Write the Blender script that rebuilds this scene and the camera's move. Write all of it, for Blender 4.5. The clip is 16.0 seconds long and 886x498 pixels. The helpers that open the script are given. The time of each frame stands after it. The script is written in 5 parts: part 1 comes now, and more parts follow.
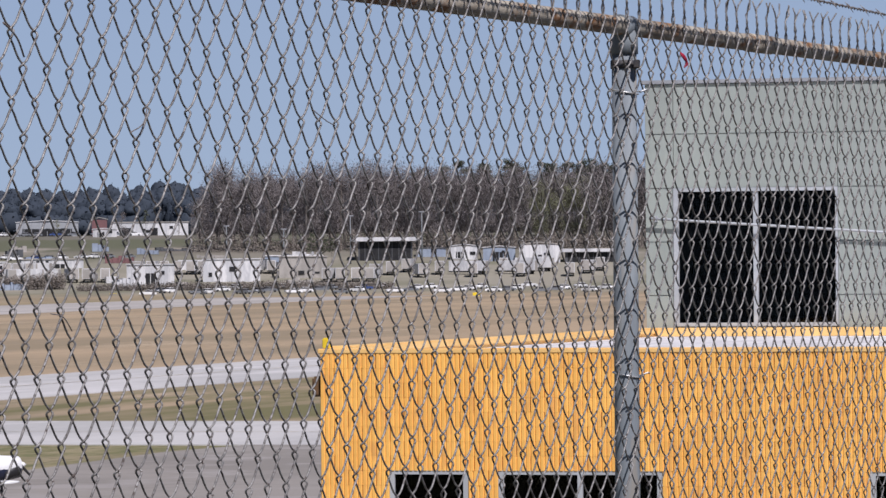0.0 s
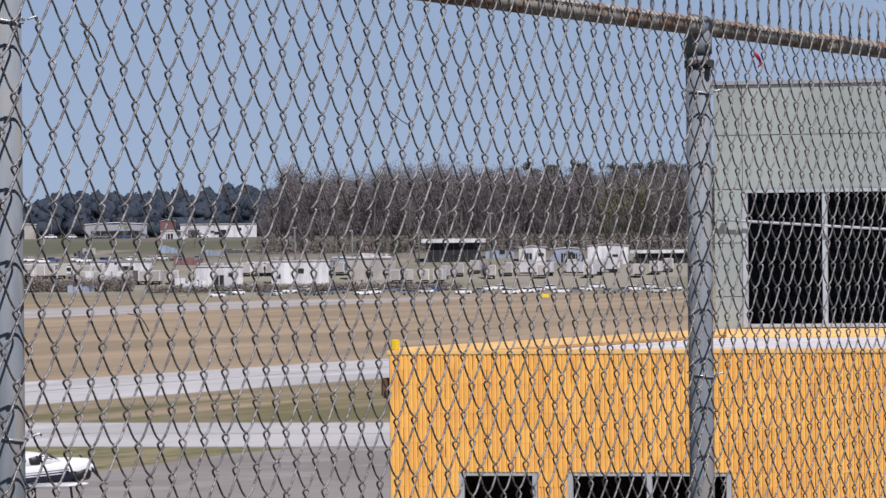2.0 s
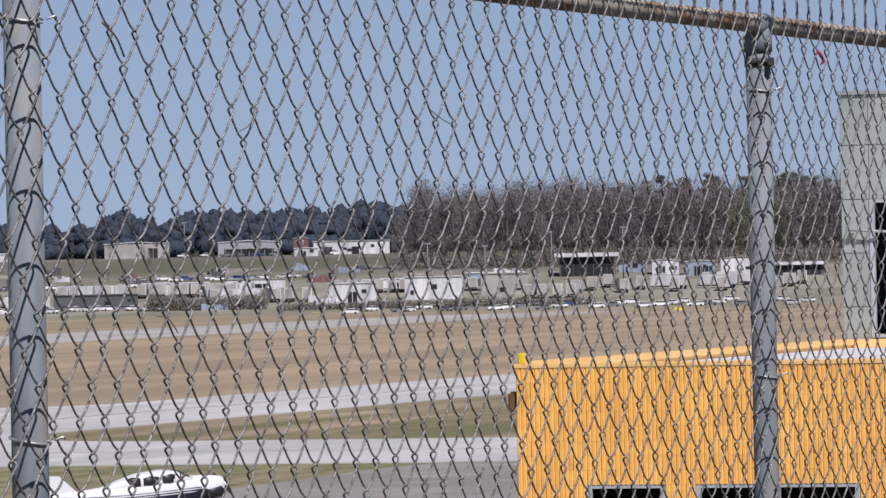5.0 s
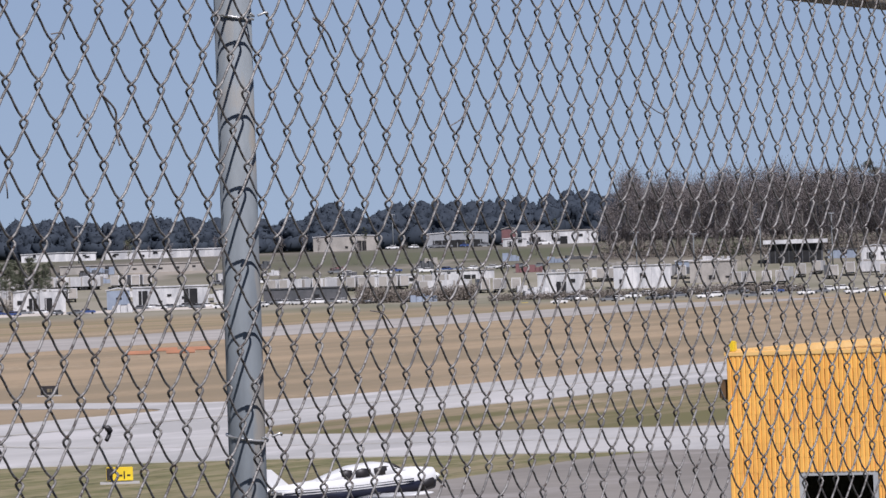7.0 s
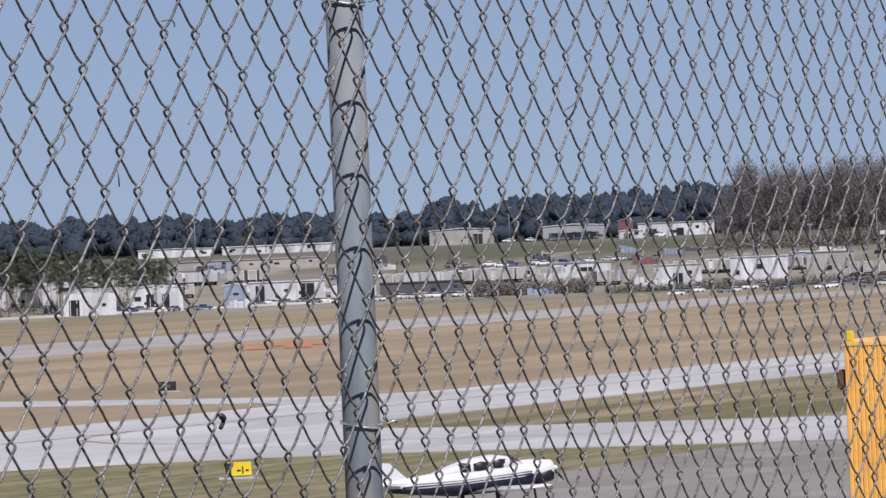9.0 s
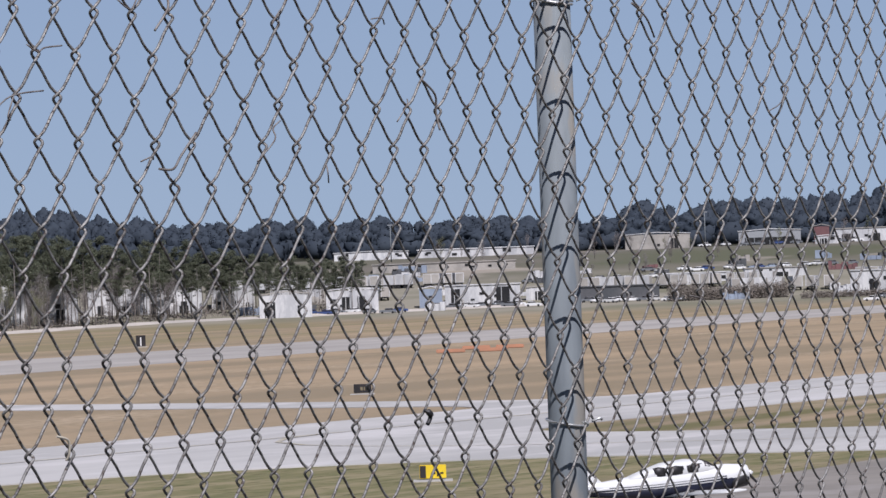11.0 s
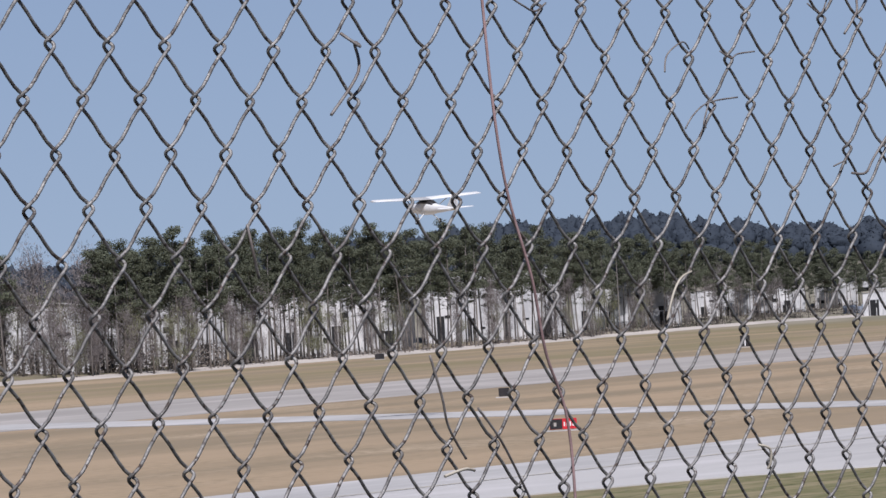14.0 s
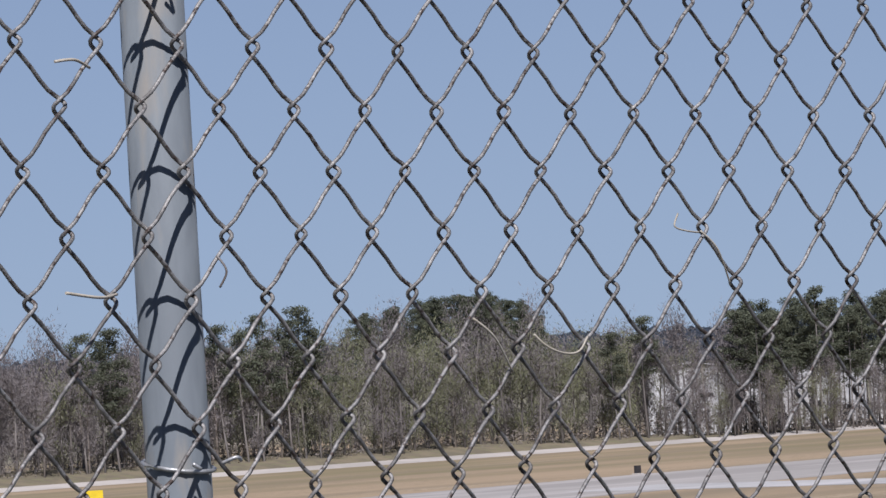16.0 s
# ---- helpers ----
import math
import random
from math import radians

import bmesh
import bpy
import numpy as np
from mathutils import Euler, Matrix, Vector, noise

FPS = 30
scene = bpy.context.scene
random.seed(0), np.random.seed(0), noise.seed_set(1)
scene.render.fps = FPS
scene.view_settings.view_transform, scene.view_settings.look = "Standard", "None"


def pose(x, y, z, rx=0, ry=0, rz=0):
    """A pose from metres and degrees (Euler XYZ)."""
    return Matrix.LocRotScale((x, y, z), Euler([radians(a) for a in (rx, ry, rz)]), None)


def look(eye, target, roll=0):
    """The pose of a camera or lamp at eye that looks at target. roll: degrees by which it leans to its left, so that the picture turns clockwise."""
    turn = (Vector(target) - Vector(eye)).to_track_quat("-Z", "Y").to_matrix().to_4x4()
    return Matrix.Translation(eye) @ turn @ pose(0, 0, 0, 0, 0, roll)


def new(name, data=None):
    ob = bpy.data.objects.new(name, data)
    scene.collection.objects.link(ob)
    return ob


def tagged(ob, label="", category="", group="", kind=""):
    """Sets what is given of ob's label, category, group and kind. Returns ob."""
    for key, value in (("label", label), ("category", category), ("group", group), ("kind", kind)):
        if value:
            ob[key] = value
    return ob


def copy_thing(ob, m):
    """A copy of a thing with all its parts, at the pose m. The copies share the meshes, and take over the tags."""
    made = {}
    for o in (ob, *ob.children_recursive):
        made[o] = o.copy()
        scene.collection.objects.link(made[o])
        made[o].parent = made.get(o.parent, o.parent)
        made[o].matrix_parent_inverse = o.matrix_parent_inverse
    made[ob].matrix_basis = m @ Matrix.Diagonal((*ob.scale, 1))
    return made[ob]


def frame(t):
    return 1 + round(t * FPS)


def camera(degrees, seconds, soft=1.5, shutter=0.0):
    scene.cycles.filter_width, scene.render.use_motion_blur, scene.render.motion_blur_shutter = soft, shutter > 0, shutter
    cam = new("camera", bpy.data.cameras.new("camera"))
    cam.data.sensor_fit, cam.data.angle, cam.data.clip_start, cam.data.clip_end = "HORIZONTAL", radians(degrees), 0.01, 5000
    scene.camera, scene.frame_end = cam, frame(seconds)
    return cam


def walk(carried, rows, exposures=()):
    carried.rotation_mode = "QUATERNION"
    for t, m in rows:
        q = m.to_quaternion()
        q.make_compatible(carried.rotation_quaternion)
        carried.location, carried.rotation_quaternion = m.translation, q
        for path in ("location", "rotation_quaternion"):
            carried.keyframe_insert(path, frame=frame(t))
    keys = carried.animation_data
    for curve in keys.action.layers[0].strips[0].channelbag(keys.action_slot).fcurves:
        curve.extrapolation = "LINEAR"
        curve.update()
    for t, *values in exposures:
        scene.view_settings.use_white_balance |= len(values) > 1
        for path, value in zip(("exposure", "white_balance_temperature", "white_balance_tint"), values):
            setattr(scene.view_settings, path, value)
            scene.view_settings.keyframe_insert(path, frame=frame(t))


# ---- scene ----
cam = camera(9.2824, 16.0)
# seconds, x, y, z, heading from the fence line, tilt, lean (degrees)
PATH = [
    (0, 0.5971, -2.0426, 9.4169, 16.7786, 0.0924, -0.4840),
    (0.5, 0.5942, -2.0395, 9.4159, 17.0329, 0.0349, -0.4670),
    (1, 0.6025, -2.0317, 9.4139, 17.2393, 0.0042, -0.4695),
    (1.5, 0.5905, -2.0348, 9.4143, 17.3653, 0.0308, -0.5414),
    (2, 0.5922, -2.0351, 9.4150, 17.4959, 0.1148, -0.5525),
    (2.5, 0.6083, -2.0399, 9.4152, 17.6794, 0.2108, -0.5656),
    (3, 0.6228, -2.0532, 9.4153, 17.9021, 0.2639, -0.7240),
    (3.2, 0.6187, -2.0383, 9.4127, 17.9758, 0.2569, -0.8371),
    (5.3, 0.6854, -2.1236, 9.3955, 19.1116, 0.3081, -1.3784),
    (5.5, 0.6820, -2.1090, 9.4024, 19.2743, 0.3203, -1.5376),
    (6, 0.6853, -2.1154, 9.4013, 19.9429, 0.2889, -1.6749),
    (6.5, 0.6729, -2.1169, 9.3995, 20.7568, 0.2911, -1.8677),
    (7, 0.6919, -2.1088, 9.3989, 21.0818, 0.2473, -1.9360),
    (7.5, 0.7120, -2.1084, 9.4000, 21.2646, 0.2144, -1.9444),
    (8, 0.7121, -2.1102, 9.3996, 21.6103, 0.2063, -2.0710),
    (8.2, 0.7160, -2.1090, 9.3987, 21.7081, 0.2189, -2.1879),
    (10.3, 0.7040, -2.1004, 9.3823, 23.6434, 0.2445, -2.1978),
    (10.5, 0.7044, -2.1015, 9.3850, 23.8461, 0.2638, -2.1381),
    (11, 0.6866, -2.1025, 9.3862, 24.3556, 0.3401, -2.1117),
    (11.5, 0.6835, -2.0966, 9.3884, 25.0095, 0.4519, -1.9958),
    (12, 0.6784, -2.0870, 9.3880, 25.8495, 0.5367, -1.9749),
    (12.5, 0.6809, -2.0759, 9.3888, 26.8288, 0.6076, -2.2014),
    (13, 0.6824, -2.0714, 9.3897, 27.9249, 0.6042, -2.6057),
    (13.5, 0.7064, -2.0448, 9.3944, 29.2262, 0.5867, -3.1840),
    (14, 0.6774, -2.0213, 9.3951, 30.6610, 0.6367, -3.2765),
    (14.5, 0.6220, -2.0087, 9.3948, 31.9323, 0.7281, -3.2057),
    (15, 0.6216, -2.0034, 9.3984, 33.4470, 0.9133, -3.2093),
    (15.5, 0.5992, -1.9840, 9.4032, 35.3992, 1.2543, -3.2949),
    (16, 0.5399, -1.9721, 9.4051, 37.3390, 1.6587, -3.4293),
]
EXPOSURES = [(0.0, -0.04, 5950, 19), (16.0, -0.10, 5850, 17)]
walk(cam, [(t, pose(x, y, z, 90, 0, a - 90) @ pose(0, 0, 0, e, 0, 0) @ pose(0, 0, 0, 0, 0, r)) for t, x, y, z, a, e, r in PATH], EXPOSURES)
# ---- end of walk
# ---- world and light
SUN_AZ, SUN_EL = radians(221.0), radians(50.0)  # from the fence line, behind the camera's left shoulder
world = bpy.data.worlds.new("sky")
scene.world = world
world.use_nodes = True
wn = world.node_tree
sky = wn.nodes.new("ShaderNodeTexSky")
sky.sky_type, sky.sun_disc = "NISHITA", False
sky.sun_elevation, sky.sun_rotation = SUN_EL, radians(90.0) - SUN_AZ
sky.air_density, sky.dust_density, sky.ozone_density, sky.altitude = 0.7, 0.2, 3.0, 2600.0
tone = wn.nodes.new("ShaderNodeMix")  # thin violet haze of the day
tone.data_type, tone.blend_type = "RGBA", "MULTIPLY"
tone.inputs[0].default_value, tone.inputs[7].default_value = 1.0, (1.0, 0.955, 1.05, 1)
wn.links.new(sky.outputs["Color"], tone.inputs[6])
# pale band of haze low over the horizon, thinning upwards
up, height, low_haze, veil = wn.nodes.new("ShaderNodeTexCoord"), wn.nodes.new("ShaderNodeSeparateXYZ"), wn.nodes.new("ShaderNodeMapRange"), wn.nodes.new("ShaderNodeMix")
veil.data_type = "RGBA"
veil.inputs[7].default_value = (7.45, 9.4, 11.25, 1)
low_haze.inputs[1].default_value, low_haze.inputs[2].default_value, low_haze.inputs[3].default_value, low_haze.inputs[4].default_value = 0.0, 0.34, 0.82, 0.0
wn.links.new(up.outputs["Generated"], height.inputs[0])
wn.links.new(height.outputs["Z"], low_haze.inputs[0])
wn.links.new(low_haze.outputs[0], veil.inputs[0])
wn.links.new(tone.outputs[2], veil.inputs[6])
wn.links.new(veil.outputs[2], wn.nodes["Background"].inputs["Color"])
wn.nodes["Background"].inputs["Strength"].default_value = 0.05
sun = new("sun", bpy.data.lights.new("sun", "SUN"))
sun.data.energy, sun.data.angle, sun.data.color = 5.0, radians(0.53), (1.0, 0.955, 0.89)
sun.matrix_basis = look((math.cos(SUN_AZ) * math.cos(SUN_EL), math.sin(SUN_AZ) * math.cos(SUN_EL), math.sin(SUN_EL)), (0, 0, 0))


# ---- materials
def surface(name, a, b, scale=4.0, rough=0.7, metal=0.0, bump=0.2, stretch=(1, 1, 1), c=None, cut=(0.4, 0.6), vary=0.0, depth=0.01, space="Position"):
    """Two tones mixed by coarse and fine grain, with relief; c: a third tone in sparse patches; vary: shift from piece to piece."""
    m = bpy.data.materials.new(name)
    m.use_nodes = True
    t = m.node_tree
    n, l = t.nodes, t.links
    p = n["Principled BSDF"]
    p.inputs["Roughness"].default_value, p.inputs["Metallic"].default_value = rough, metal
    if space == "Position":
        co = n.new("ShaderNodeNewGeometry").outputs["Position"]
    else:
        co = n.new("ShaderNodeTexCoord").outputs["Object"]
    mp = n.new("ShaderNodeMapping")
    mp.inputs["Scale"].default_value = [s * scale for s in stretch]
    l.new(co, mp.inputs["Vector"])
    big, fine = n.new("ShaderNodeTexNoise"), n.new("ShaderNodeTexNoise")
    big.inputs["Scale"].default_value, big.inputs["Detail"].default_value = 1.0, 4.0
    fine.inputs["Scale"].default_value, fine.inputs["Detail"].default_value = 9.0, 3.0
    l.new(mp.outputs[0], big.inputs["Vector"]), l.new(mp.outputs[0], fine.inputs["Vector"])
    add = n.new("ShaderNodeMath")
    add.operation, add.inputs[1].default_value = "MULTIPLY_ADD", 0.35
    l.new(fine.outputs[0], add.inputs[0]), l.new(big.outputs[0], add.inputs[2])
    rng = n.new("ShaderNodeMapRange")
    rng.inputs[1].default_value, rng.inputs[2].default_value = cut[0] + 0.175, cut[1] + 0.175
    l.new(add.outputs[0], rng.inputs[0])
    mix = n.new("ShaderNodeMix")
    mix.data_type = "RGBA"
    mix.inputs[6].default_value, mix.inputs[7].default_value = (*a, 1), (*b, 1)
    l.new(rng.outputs[0], mix.inputs[0])
    col = mix.outputs[2]
    if c:
        spots = n.new("ShaderNodeTexNoise")
        spots.inputs["Scale"].default_value, spots.inputs["Detail"].default_value = 2.7, 6.0
        l.new(mp.outputs[0], spots.inputs["Vector"])
        r2 = n.new("ShaderNodeMapRange")
        r2.inputs[1].default_value, r2.inputs[2].default_value = 0.53, 0.64
        l.new(spots.outputs[0], r2.inputs[0])
        m2 = n.new("ShaderNodeMix")
        m2.data_type = "RGBA"
        m2.inputs[7].default_value = (*c, 1)
        l.new(r2.outputs[0], m2.inputs[0]), l.new(col, m2.inputs[6])
        col = m2.outputs[2]
    if vary:
        info, hsv, vr = n.new("ShaderNodeObjectInfo"), n.new("ShaderNodeHueSaturation"), n.new("ShaderNodeMapRange")
        vr.inputs[3].default_value, vr.inputs[4].default_value = 1 - vary, 1 + vary
        l.new(info.outputs["Random"], vr.inputs[0]), l.new(vr.outputs[0], hsv.inputs["Value"]), l.new(col, hsv.inputs["Color"])
        col = hsv.outputs[0]
    l.new(col, p.inputs["Base Color"])
    if bump:
        bp = n.new("ShaderNodeBump")
        bp.inputs["Strength"].default_value, bp.inputs["Distance"].default_value = bump, depth
        l.new(fine.outputs[0], bp.inputs["Height"]), l.new(bp.outputs[0], p.inputs["Normal"])
    return m


def leafy(name, a, b, spread=0.3, rough=0.8):
    """Foliage or twigs: tone differs from tuft to tuft and from plant to plant."""
    m = bpy.data.materials.new(name)
    m.use_nodes = True
    n, l = m.node_tree.nodes, m.node_tree.links
    p = n["Principled BSDF"]
    p.inputs["Roughness"].default_value = rough
    p.inputs["Specular IOR Level"].default_value = 0.2
    geo, info = n.new("ShaderNodeNewGeometry"), n.new("ShaderNodeObjectInfo")
    mix, hsv, vr = n.new("ShaderNodeMix"), n.new("ShaderNodeHueSaturation"), n.new("ShaderNodeMapRange")
    mix.data_type = "RGBA"
    mix.inputs[6].default_value, mix.inputs[7].default_value = (*a, 1), (*b, 1)
    vr.inputs[3].default_value, vr.inputs[4].default_value = 1 - spread, 1 + spread
    l.new(geo.outputs["Random Per Island"], mix.inputs[0]), l.new(info.outputs["Random"], vr.inputs[0])
    l.new(mix.outputs[2], hsv.inputs["Color"]), l.new(vr.outputs[0], hsv.inputs["Value"]), l.new(hsv.outputs[0], p.inputs["Base Color"])
    return m


def clear_glass(name, tint=(0.75, 0.8, 0.8)):
    m = bpy.data.materials.new(name)
    m.use_nodes = True
    n, l = m.node_tree.nodes, m.node_tree.links
    n.remove(n["Principled BSDF"])
    tr, gl, mx, fr = n.new("ShaderNodeBsdfTransparent"), n.new("ShaderNodeBsdfGlossy"), n.new("ShaderNodeMixShader"), n.new("ShaderNodeFresnel")
    tr.inputs[0].default_value, gl.inputs["Roughness"].default_value = (*tint, 1), 0.03
    fr.inputs["IOR"].default_value = 1.22
    l.new(fr.outputs[0], mx.inputs[0]), l.new(tr.outputs[0], mx.inputs[1]), l.new(gl.outputs[0], mx.inputs[2])
    l.new(mx.outputs[0], n["Material Output"].inputs["Surface"])
    return m


def field(name):
    """Winter airfield turf: straw and clay streaks along the runway, greener close to the apron, dull olive on the far hillside."""
    m = bpy.data.materials.new(name)
    m.use_nodes = True
    n, l = m.node_tree.nodes, m.node_tree.links
    p = n["Principled BSDF"]
    p.inputs["Roughness"].default_value = 0.95
    p.inputs["Specular IOR Level"].default_value = 0.1
    pos = n.new("ShaderNodeNewGeometry").outputs["Position"]

    def noise_at(sx, sy, detail):
        mp, nz = n.new("ShaderNodeMapping"), n.new("ShaderNodeTexNoise")
        mp.inputs["Scale"].default_value = (sx, sy, 0.1)
        nz.inputs["Scale"].default_value, nz.inputs["Detail"].default_value = 1.0, detail
        l.new(pos, mp.inputs["Vector"]), l.new(mp.outputs[0], nz.inputs["Vector"])
        return nz.outputs[0]

    def ramp(value, lo, hi):
        r = n.new("ShaderNodeMapRange")
        r.inputs[1].default_value, r.inputs[2].default_value = lo, hi
        l.new(value, r.inputs[0])
        return r.outputs[0]

    def blend(fac, a, b):
        x = n.new("ShaderNodeMix")
        x.data_type = "RGBA"
        l.new(fac, x.inputs[0])
        for k, v in ((6, a), (7, b)):
            if isinstance(v, tuple):
                x.inputs[k].default_value = (*v, 1)
            else:
                l.new(v, x.inputs[k])
        return x.outputs[2]

    def times(a, b):
        x = n.new("ShaderNodeMath")
        x.operation = "MULTIPLY"
        l.new(a, x.inputs[0]), l.new(b, x.inputs[1])
        return x.outputs[0]

    sep = n.new("ShaderNodeSeparateXYZ")
    l.new(pos, sep.inputs[0])
    streak = noise_at(0.006, 0.035, 5)
    patch = noise_at(0.02, 0.05, 6)
    grain = noise_at(0.9, 0.9, 4)
    straw = blend(ramp(streak, 0.42, 0.58), (0.405, 0.308, 0.202), (0.285, 0.228, 0.152))
    straw = blend(ramp(patch, 0.55, 0.72), straw, (0.46, 0.36, 0.25))
    straw = blend(times(ramp(grain, 0.45, 0.7), ramp(patch, 0.4, 0.6)), straw, (0.24, 0.195, 0.12))
    green = blend(ramp(grain, 0.35, 0.65), (0.14, 0.148, 0.066), (0.24, 0.208, 0.115))
    green = blend(ramp(noise_at(0.10, 0.45, 6), 0.46, 0.62), green, (0.285, 0.245, 0.145))
    green = blend(ramp(noise_at(0.3, 1.2, 5), 0.58, 0.7), green, (0.085, 0.088, 0.04))
    near = times(times(ramp(sep.outputs["Y"], 136.0, 128.0), ramp(noise_at(0.03, 0.06, 5), 0.25, 0.45)), ramp(sep.outputs["X"], 305.0, 262.0))
    olive = times(ramp(sep.outputs["X"], 290.0, 305.0), times(ramp(sep.outputs["Y"], 136.0, 128.0), ramp(noise_at(0.02, 0.12, 5), 0.40, 0.56)))
    col = blend(near, straw, green)
    col = blend(olive, col, (0.165, 0.152, 0.075))
    verge = times(ramp(sep.outputs["Y"], 415.0, 440.0), ramp(noise_at(0.008, 0.02, 4), 0.42, 0.6))
    col = blend(verge, col, (0.255, 0.215, 0.125))
    dist = n.new("ShaderNodeVectorMath")
    dist.operation = "LENGTH"
    l.new(pos, dist.inputs[0])
    hill = blend(ramp(noise_at(0.01, 0.01, 5), 0.4, 0.6), (0.125, 0.128, 0.082), (0.18, 0.162, 0.132))
    hill = blend(ramp(noise_at(0.012, 0.02, 6), 0.58, 0.66), hill, (0.34, 0.30, 0.25))
    yard = blend(ramp(noise_at(0.02, 0.03, 5), 0.42, 0.6), (0.30, 0.275, 0.215), (0.21, 0.20, 0.14))
    col = blend(ramp(dist.outputs["Value"], 1370.0, 1430.0), col, yard)
    col = blend(ramp(dist.outputs["Value"], 1590.0, 1700.0), col, hill)
    col = blend(ramp(dist.outputs["Value"], 1990.0, 2040.0), col, (0.045, 0.045, 0.03))
    l.new(col, p.inputs["Base Color"])
    return m


GALV = surface("galvanised_wire", (0.36, 0.345, 0.32), (0.175, 0.167, 0.155), 90, 0.62, 0.6, 0.6, c=(0.088, 0.066, 0.055), vary=0.12, depth=0.001)
POST = surface("galvanised_pipe", (0.212, 0.236, 0.246), (0.16, 0.18, 0.192), 14, 0.75, 0.0, 0.15, (1, 1, 0.25), c=(0.25, 0.235, 0.205), depth=0.001)
RAIL = surface("rusting_pipe", (0.46, 0.41, 0.32), (0.30, 0.24, 0.175), 16, 0.75, 0.1, 0.4, (0.5, 1, 1), c=(0.27, 0.13, 0.05), depth=0.001)
TIE = surface("aluminium_tie", (0.62, 0.62, 0.6), (0.5, 0.5, 0.48), 90, 0.4, 0.6, 0.1)
DARKBAND = surface("blackened_fitting", (0.05, 0.05, 0.055), (0.10, 0.085, 0.07), 50, 0.7, 0.3, 0.2, depth=0.001)
VINE = surface("dry_stem", (0.38, 0.25, 0.235), (0.27, 0.175, 0.165), 60, 0.85, 0, 0.3, depth=0.001)
SCRAP = surface("rusty_wire_scrap", (0.17, 0.14, 0.12), (0.28, 0.26, 0.24), 80, 0.6, 0.3, 0.2, depth=0.001)
PALE = surface("pale_straw_scrap", (0.55, 0.5, 0.4), (0.45, 0.4, 0.31), 80, 0.7, 0, 0.2, depth=0.001)
RED = surface("red_plastic", (0.42, 0.02, 0.05), (0.26, 0.012, 0.03), 30, 0.45, 0, 0.1)
YELLOW = surface("yellow_painted_block", (0.94, 0.52, 0.115), (0.88, 0.46, 0.095), 2.2, 0.75, 0, 0.5, (1, 1, 0.4), c=(0.80, 0.41, 0.10), vary=0.04, depth=0.004)
YTRIM = surface("yellow_coping", (0.88, 0.57, 0.21), (0.82, 0.51, 0.17), 1.5, 0.6, 0, 0.1)
MORTAR = surface("painted_mortar", (0.78, 0.42, 0.08), (0.70, 0.36, 0.07), 3, 0.9, 0, 0.3)
MEMBRANE = surface("white_roof_membrane", (0.72, 0.70, 0.68), (0.58, 0.56, 0.55), 0.8, 0.8, 0, 0.1, (1, 3, 1))
GREY = surface("grey_metal_panel", (0.345, 0.378, 0.338), (0.305, 0.335, 0.302), 1.1, 0.6, 0.0, 0.08, (1, 1, 0.3), vary=0.03)
GTRIM = surface("grey_trim", (0.33, 0.34, 0.35), (0.29, 0.30, 0.31), 2, 0.6, 0, 0.1)
WHITE = surface("white_paint", (0.80, 0.80, 0.78), (0.70, 0.70, 0.68), 0.6, 0.5, 0, 0.05, vary=0.08)
FARWHITE = surface("weathered_white_cladding", (0.66, 0.65, 0.635), (0.47, 0.47, 0.47), 0.35, 0.6, 0, 0.05, (1, 1, 0.3), vary=0.12)
FRAME = surface("white_window_frame", (0.46, 0.48, 0.49), (0.40, 0.42, 0.43), 3, 0.5, 0, 0.05)
# shade of unlit rooms and openings, put into a near-black colour
INDOOR_SHADE = surface("painted_indoor_shade", (0.012, 0.012, 0.014), (0.02, 0.02, 0.02), 1, 0.9, 0, 0)
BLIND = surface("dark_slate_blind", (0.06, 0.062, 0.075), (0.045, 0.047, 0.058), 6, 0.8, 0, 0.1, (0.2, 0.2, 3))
GLASS = clear_glass("window_glass", (0.3, 0.33, 0.36))
TAXI = surface("pale_concrete", (0.52, 0.505, 0.48), (0.43, 0.42, 0.40), 0.05, 0.9, 0, 0.1, (0.35, 1, 1), c=(0.57, 0.55, 0.53))
APRON = surface("worn_apron", (0.29, 0.265, 0.235), (0.24, 0.22, 0.195), 0.06, 0.9, 0, 0.1, c=(0.32, 0.295, 0.27))
RUNWAY = surface("runway_asphalt", (0.42, 0.392, 0.357), (0.355, 0.33, 0.30), 0.03, 0.9, 0, 0.1, (0.25, 1, 1), c=(0.47, 0.435, 0.40))
GRAVEL = surface("pale_gravel", (0.56, 0.51, 0.45), (0.46, 0.42, 0.37), 0.05, 0.95, 0, 0.2)
for paving in (TAXI, APRON, RUNWAY, GRAVEL):
    paving.node_tree.nodes["Principled BSDF"].inputs["Specular IOR Level"].default_value = 0.12
PAINT_Y = surface("yellow_line_paint", (0.50, 0.45, 0.32), (0.44, 0.41, 0.34), 0.3, 0.8, 0, 0)
SIGN_Y = surface("sign_yellow", (0.85, 0.62, 0.02), (0.78, 0.55, 0.02), 1, 0.45, 0, 0)
SIGN_K = surface("sign_black", (0.015, 0.014, 0.015), (0.03, 0.025, 0.025), 1, 0.5, 0, 0)
SIGN_R = surface("sign_red", (0.62, 0.02, 0.03), (0.5, 0.02, 0.03), 1, 0.45, 0, 0)
ORANGE = surface("orange_plastic", (0.50, 0.24, 0.14), (0.44, 0.22, 0.13), 0.5, 0.5, 0, 0)
BARK = surface("grey_bark", (0.15, 0.132, 0.115), (0.22, 0.20, 0.18), 1.2, 0.9, 0, 0.3, (1, 1, 0.2), vary=0.3)
PALEBARK = surface("pale_bark", (0.30, 0.26, 0.22), (0.2, 0.17, 0.14), 1.2, 0.9, 0, 0.3, (1, 1, 0.2), vary=0.3)
